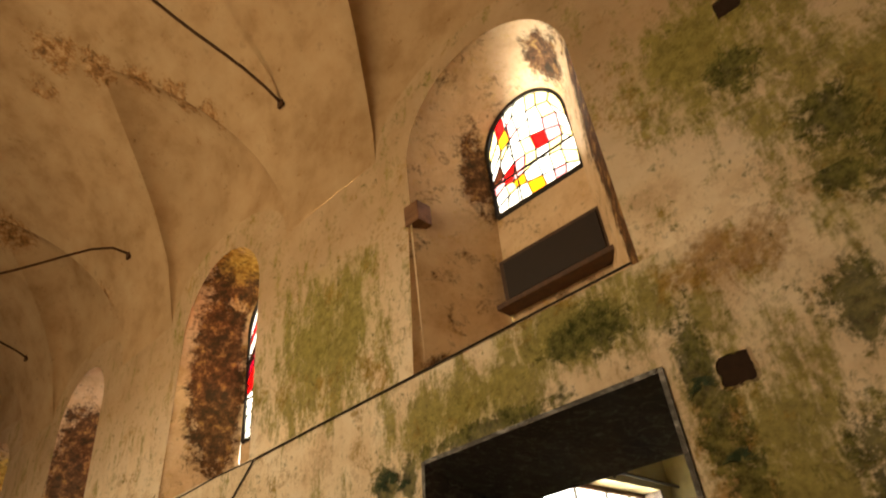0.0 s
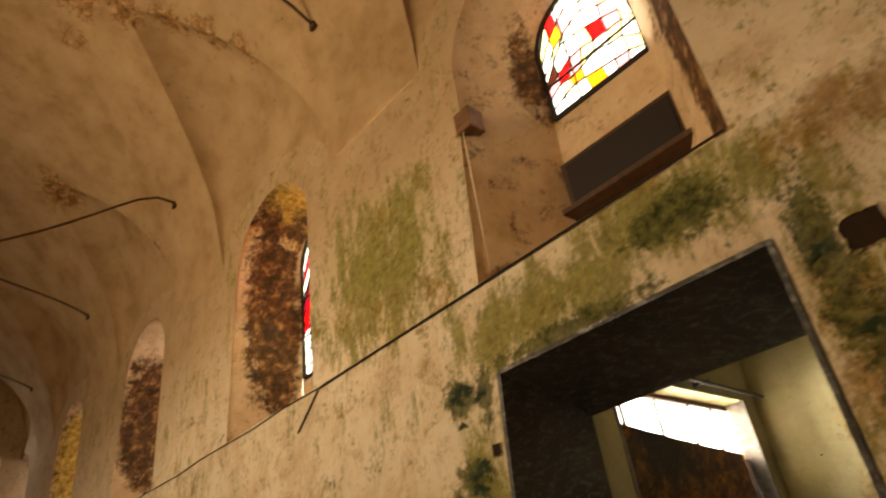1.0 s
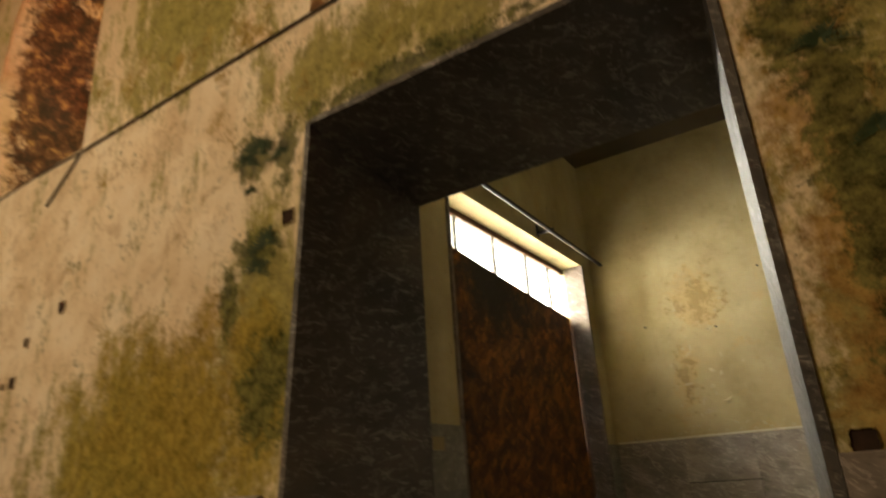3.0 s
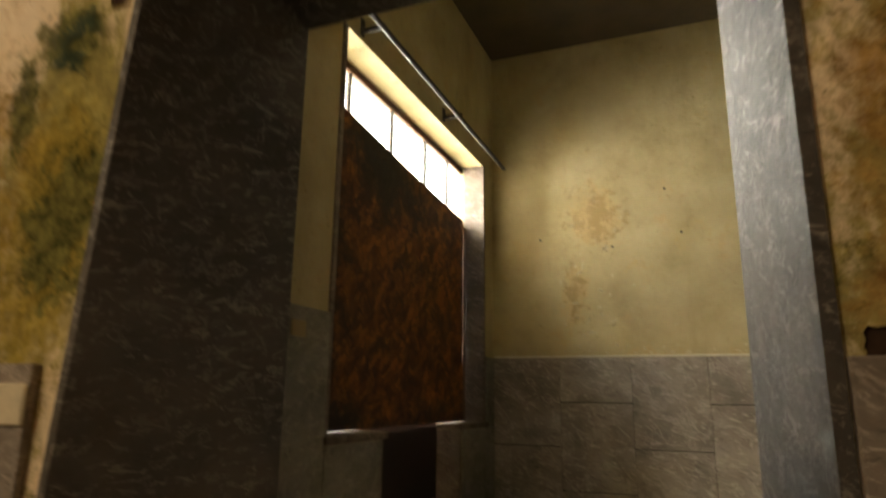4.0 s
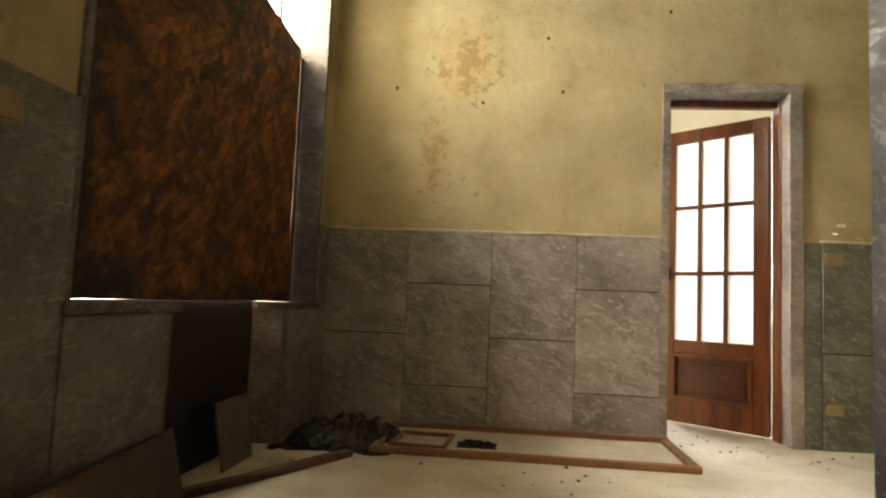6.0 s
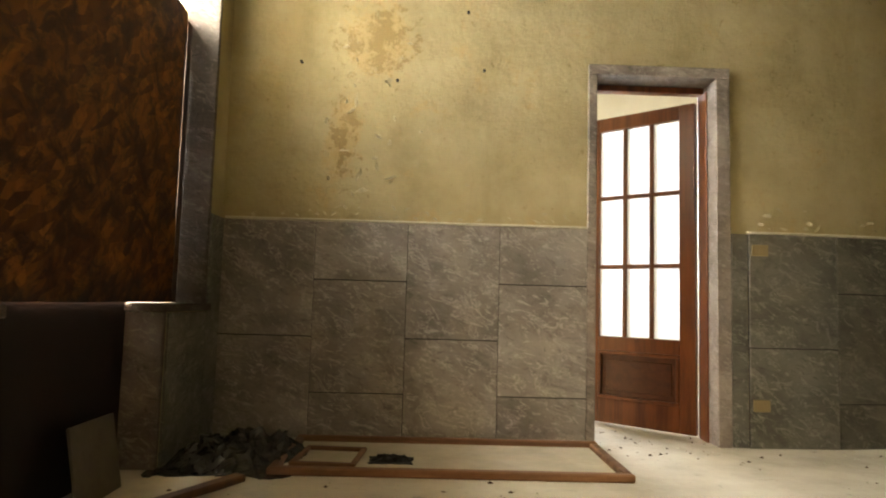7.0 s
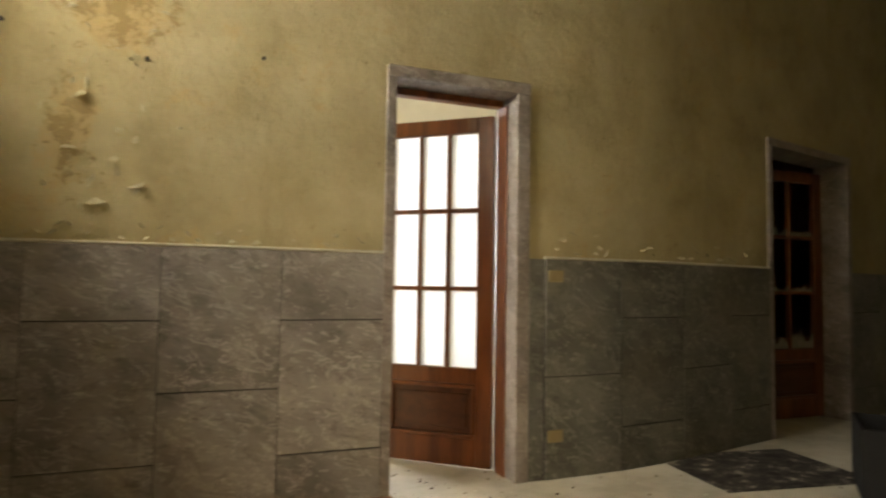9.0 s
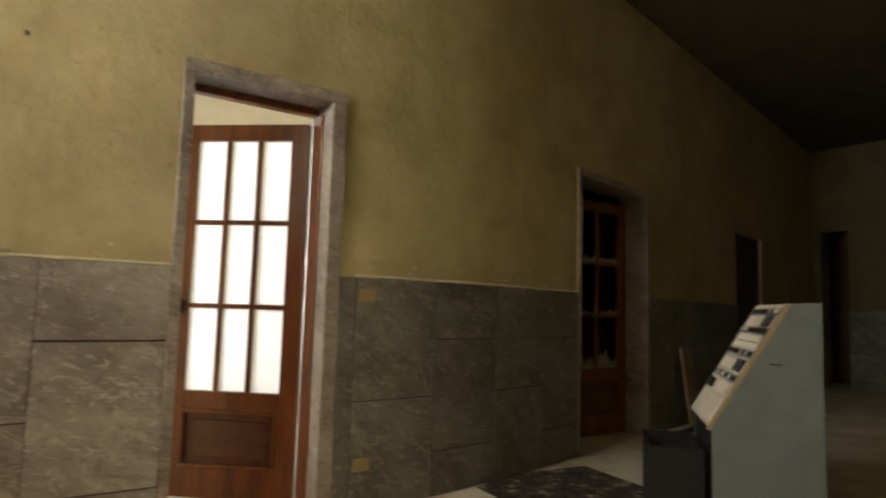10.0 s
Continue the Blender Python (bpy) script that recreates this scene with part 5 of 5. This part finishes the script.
def wall_hole(x0, x1, z0, z1, y, seed, label):
    """A ragged hole: a broken rim round a flat dark face that stands in for the shade inside."""
    rnd = random.Random(seed)
    h = thing("wall_hole", label, "wall hole", kind="structure", group="wall holes")
    n = 32
    cx, cz, hx, hz = (x0 + x1) / 2, (z0 + z1) / 2, (x1 - x0) / 2, (z1 - z0) / 2
    def square(t, k):
        c, s = math.cos(t), math.sin(t)
        q = 1 / (abs(c) ** 12 + abs(s) ** 12) ** (1 / 12)
        return cx + hx * c * q * k, cz + hz * s * q * k
    rim, lip = [], []
    for k in range(n):
        t = 2 * math.pi * k / n
        rim.append(square(t, rnd.uniform(1.08, 1.25)))
        lip.append(square(t, rnd.uniform(0.88, 1.04)))
    v = [(p, y + 0.002, q) for p, q in rim] + [(p, y - 0.012, q) for p, q in lip] + [(p, y - 0.004, q) for p, q in lip]
    f = [(k, (k + 1) % n, n + (k + 1) % n, n + k) for k in range(n)] + [(n + k, n + (k + 1) % n, 2 * n + (k + 1) % n, 2 * n + k) for k in range(n)]
    put("rim", mesh("rim", v, f, NAVE), h)
    put("hollow", mesh("hollow", [(p, y - 0.004, q) for p, q in lip], [tuple(range(n))], HOLE_SHADE), h)
    return h


# near-black brown painted as the shade inside the holes
HOLE_SHADE = plain("hole_shade_colour", (0.035, 0.018, 0.010), 0.95, vary=0.6, scale=30)
for k, (x0, x1, z0, z1) in enumerate(holes):
    wall_hole(x0, x1, z0, z1, YL if z0 < 3 else YU, k, "dark square hole broken into the mouldy wall")
for k, (x, z, r) in enumerate(((-4.32, 2.09, 0.035), (-4.69, 1.94, 0.03), (-4.79, 1.71, 0.035), (-4.9, 1.70, 0.02), (-6.43, 2.0, 0.03), (-0.52, 0.99, 0.03), (-2.44, 2.12, 0.035))):
    wall_hole(x - r, x + r, z - r, z + r, YL, 20 + k, "small dark dowel hole in the church wall")
for lo, hi in (((-6.0, YL - 0.03, 0), (LB - 0.02, YL, 0.97)), ((RB + 0.002, YL - 0.03, 0), (2.5, YL, 0.97))):
    structure(part("wainscot_nave", box(lo, hi, 0.004), SLATE), "grey slab base along the church wall", "wainscot")
plq = tagged(part("wall_plaque", box((-2.92, YL - 0.045, 0.80), (-2.545, YL - 0.031, 0.915), 0.006), MORTAR), "pale blank plaque on the grey slab base", "plaque")
vp = thing("vent_panel", "dark shuttered panel under the stained-glass window", "shutter", kind="structure")
part("frame", box((-2.03, 4.22, 3.84), (-0.99, 4.294, 4.28), 0.006), DARKWOOD_SHADE, vp)
part("shutter", box((-1.98, 4.205, 3.89), (-1.04, 4.219, 4.24), 0.004), BROWN, vp)
part("ledge", box((-2.06, 4.12, 3.79), (-0.95, 4.29, 3.838), 0.006), DARKWOOD_SHADE, vp)
bl = tagged(part("wall_block", box((-2.47, 3.568, 4.62), (-2.30, 3.74, 4.83), 0.006), MATWOOD), "small brown wooden block in the window niche edge", "wooden block")

for xr, kind_ in ((-3.85 + BAY, "bowed"), (-3.85, "bowed"), (-7.72, "sagging"), (-11.85, "bowed"), (-16.0, "bowed")):
    t = thing("tie_rod", "thin rusty iron tie rod across the vault", "tie rod", group="tie rods")
    pts = []
    for k in range(25):
        u = k / 24
        if kind_ == "sagging":
            z = 7.03 - 1.75 * math.sin(math.pi * max(0.0, u - 0.05)) ** 1.15
        else:
            z = 7.0 + 0.62 * math.sin(math.pi * u) ** 0.85
        pts.append((xr + 0.02 * math.sin(k), 3.18 - 6.3 * u, z))
    put("rod", mesh("rod", *tube(pts, 0.018, 8), RUST), t)
    for y in (3.16, -3.08):
        part("anchor_plate", box((xr - 0.05, y - 0.02, 6.95), (xr + 0.05, y + 0.02, 7.07), 0.006), RUST, t)
cb = [(-0.57, YL - 0.012, 3.182), (-1.3, YL - 0.012, 3.175), (-2.3, YL - 0.012, 3.165), (-3.4, YL - 0.012, 3.155), (-4.36, YL - 0.012, 3.14), (-4.5, YL - 0.012, 3.03), (-4.72, YL - 0.012, 2.86)]
for wire, r in ((cb, 0.008), ([(-4.4, YL - 0.006, 3.145)] + [(-4.4 - 0.6 * k, YL - 0.006, 3.15 + 0.012 * math.sin(k * 2.1)) for k in range(1, 20)], 0.006)):
    tagged(put("wall_cable", mesh("wall_cable", *tube(wire, r, 6), IRON)), "black cable running along the church wall ledge", "cable", group="wall cables")


def fern(at, size, seed):
    """A small dark fern rooted in the plaster."""
    rnd = random.Random(seed)
    p = thing("wall_fern", "small dark green fern growing from the church wall", "plant", at, group="wall ferns")
    v, f = [], []
    for k in range(16):
        a = rnd.uniform(-0.3, math.pi + 0.3)
        ln = size * rnd.uniform(0.5, 1.0)
        up = Vector((math.cos(a), -rnd.uniform(0.05, 0.3), math.sin(a) * 0.9 - 0.15))
        side = Vector((-up.z, 0, up.x)).normalized()
        for j in range(7):
            u = (j + 0.6) / 7
            c = up * ln * u + Vector((0, 0, -0.35 * ln * u * u))
            w = ln * 0.26 * (1 - u) + 0.004
            for s in (1, -1):
                i = len(v)
                tip = c + side * s * w + up * 0.02
                v += [c, c + up * ln * 0.05 + side * s * w * 0.4, tip, c - up * ln * 0.02 + side * s * w * 0.5]
                f.append((i, i + 1, i + 2, i + 3))
    put("fronds", mesh("fronds", v, f, LEAF), p)
    return p


for at, size, seed in (((-2.66, YL, 2.54), 0.17, 1), ((-2.74, YL, 2.50), 0.12, 7), ((-2.58, YL, 2.05), 0.13, 2), ((-2.64, YL, 1.93), 0.12, 3), ((-2.5, YL, 2.47), 0.08, 4), ((-0.42, YL, 2.42), 0.09, 5), ((-0.36, YL, 2.05), 0.10, 6), ((-0.30, YL, 1.75), 0.08, 8), ((-2.7, YL, 2.33), 0.06, 9)):
    fern(at, size, seed)

# ---- slabs of the wainscot, last ----
cache = {}


def slab(parent, m, w, h, mat=SLATE):
    """One bevelled stone slab, its lower left corner at m."""
    k = (round(w, 3), round(h, 3), mat.name)
    if k not in cache:
        bm = box((0.0019, -0.018, 0.0019), (w - 0.0019, -0.006, h - 0.0019), 0.002)
        me = bpy.data.meshes.new("slab")
        bm.to_mesh(me)
        bm.free()
        me.materials.append(mat)
        cache[k] = me
    ob = new("slab", cache[k])
    ob.parent = parent
    ob.matrix_basis = m
    return ob


def courses(odd):
    return ((0.0, 0.247), (0.25, 0.87), (0.873, WAIN)) if odd else ((0.0, 0.553), (0.556, WAIN))


cols = [XL + 0.012, -1.83, -1.31, -0.79, DX0]
for k in range(4):
    for z0, z1 in courses(k % 2 == 1) if k < 3 else ((0.0, 0.247), (0.25, 0.87), (0.873, WAIN)):
        if k == 2:
            z0, z1 = {0.0: (0.0, 0.553), 0.556: (0.556, WAIN)}[z0]
        slab(wall_back, pose(cols[k], YW - 0.001, z0), cols[k + 1] - cols[k], z1 - z0)
part("joint_bed", box((XL + 0.013, YW - 0.0085, 0), (DX0, YW - 0.0005, WAIN - 0.004)), GROUT, wall_back)
slab(wall_back, pose(DX1, YW - 0.001, 0), AX - DX1 + 0.004, WAIN, SLATE_DARK_SHADED)


def run(parent, base, d0, d1, first, step=0.52, mat=SLATE_DARK_SHADED):
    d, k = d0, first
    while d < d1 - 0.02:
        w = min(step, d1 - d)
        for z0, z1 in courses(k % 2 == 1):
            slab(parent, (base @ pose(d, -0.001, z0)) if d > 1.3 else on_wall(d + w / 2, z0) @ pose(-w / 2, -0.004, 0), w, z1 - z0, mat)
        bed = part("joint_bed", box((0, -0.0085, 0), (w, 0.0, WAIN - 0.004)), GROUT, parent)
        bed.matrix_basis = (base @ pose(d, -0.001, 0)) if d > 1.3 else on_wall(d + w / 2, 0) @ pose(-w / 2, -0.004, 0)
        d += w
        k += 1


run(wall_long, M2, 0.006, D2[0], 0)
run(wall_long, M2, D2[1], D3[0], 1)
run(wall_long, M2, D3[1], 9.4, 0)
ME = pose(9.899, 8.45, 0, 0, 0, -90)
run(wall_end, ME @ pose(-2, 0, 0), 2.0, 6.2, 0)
ML = pose(XL + 0.001, 0, 0, 0, 0, 90)
# window wall slabs: shade put into the colour by using the darker slate
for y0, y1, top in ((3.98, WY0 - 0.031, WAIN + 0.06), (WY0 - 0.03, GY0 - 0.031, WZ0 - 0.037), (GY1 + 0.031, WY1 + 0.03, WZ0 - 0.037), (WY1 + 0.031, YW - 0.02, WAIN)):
    slab(wall_window, ML @ pose(y0, 0, 0), y1 - y0, top, SLATE_DARK_SHADED)
bead = thing("wainscot_bead", "rough lime bead along the top of the slabs", "trim", kind="structure")
part("bead", box((XL + 0.02, YW - 0.022, WAIN), (DX0 - 0.001, YW, WAIN + 0.014), 0.004), MORTAR, bead)
for d0, d1 in ((0.0, 0.32), (0.321, 0.65), (0.651, 0.97), (0.971, 1.3), (1.301, D2[0] - 0.001)):
    bm = box((-(d1 - d0) / 2, -0.024, WAIN), ((d1 - d0) / 2, 0, WAIN + 0.014), 0.004)
    bm.transform(on_wall((d0 + d1) / 2))
    part("bead", bm, MORTAR, bead)
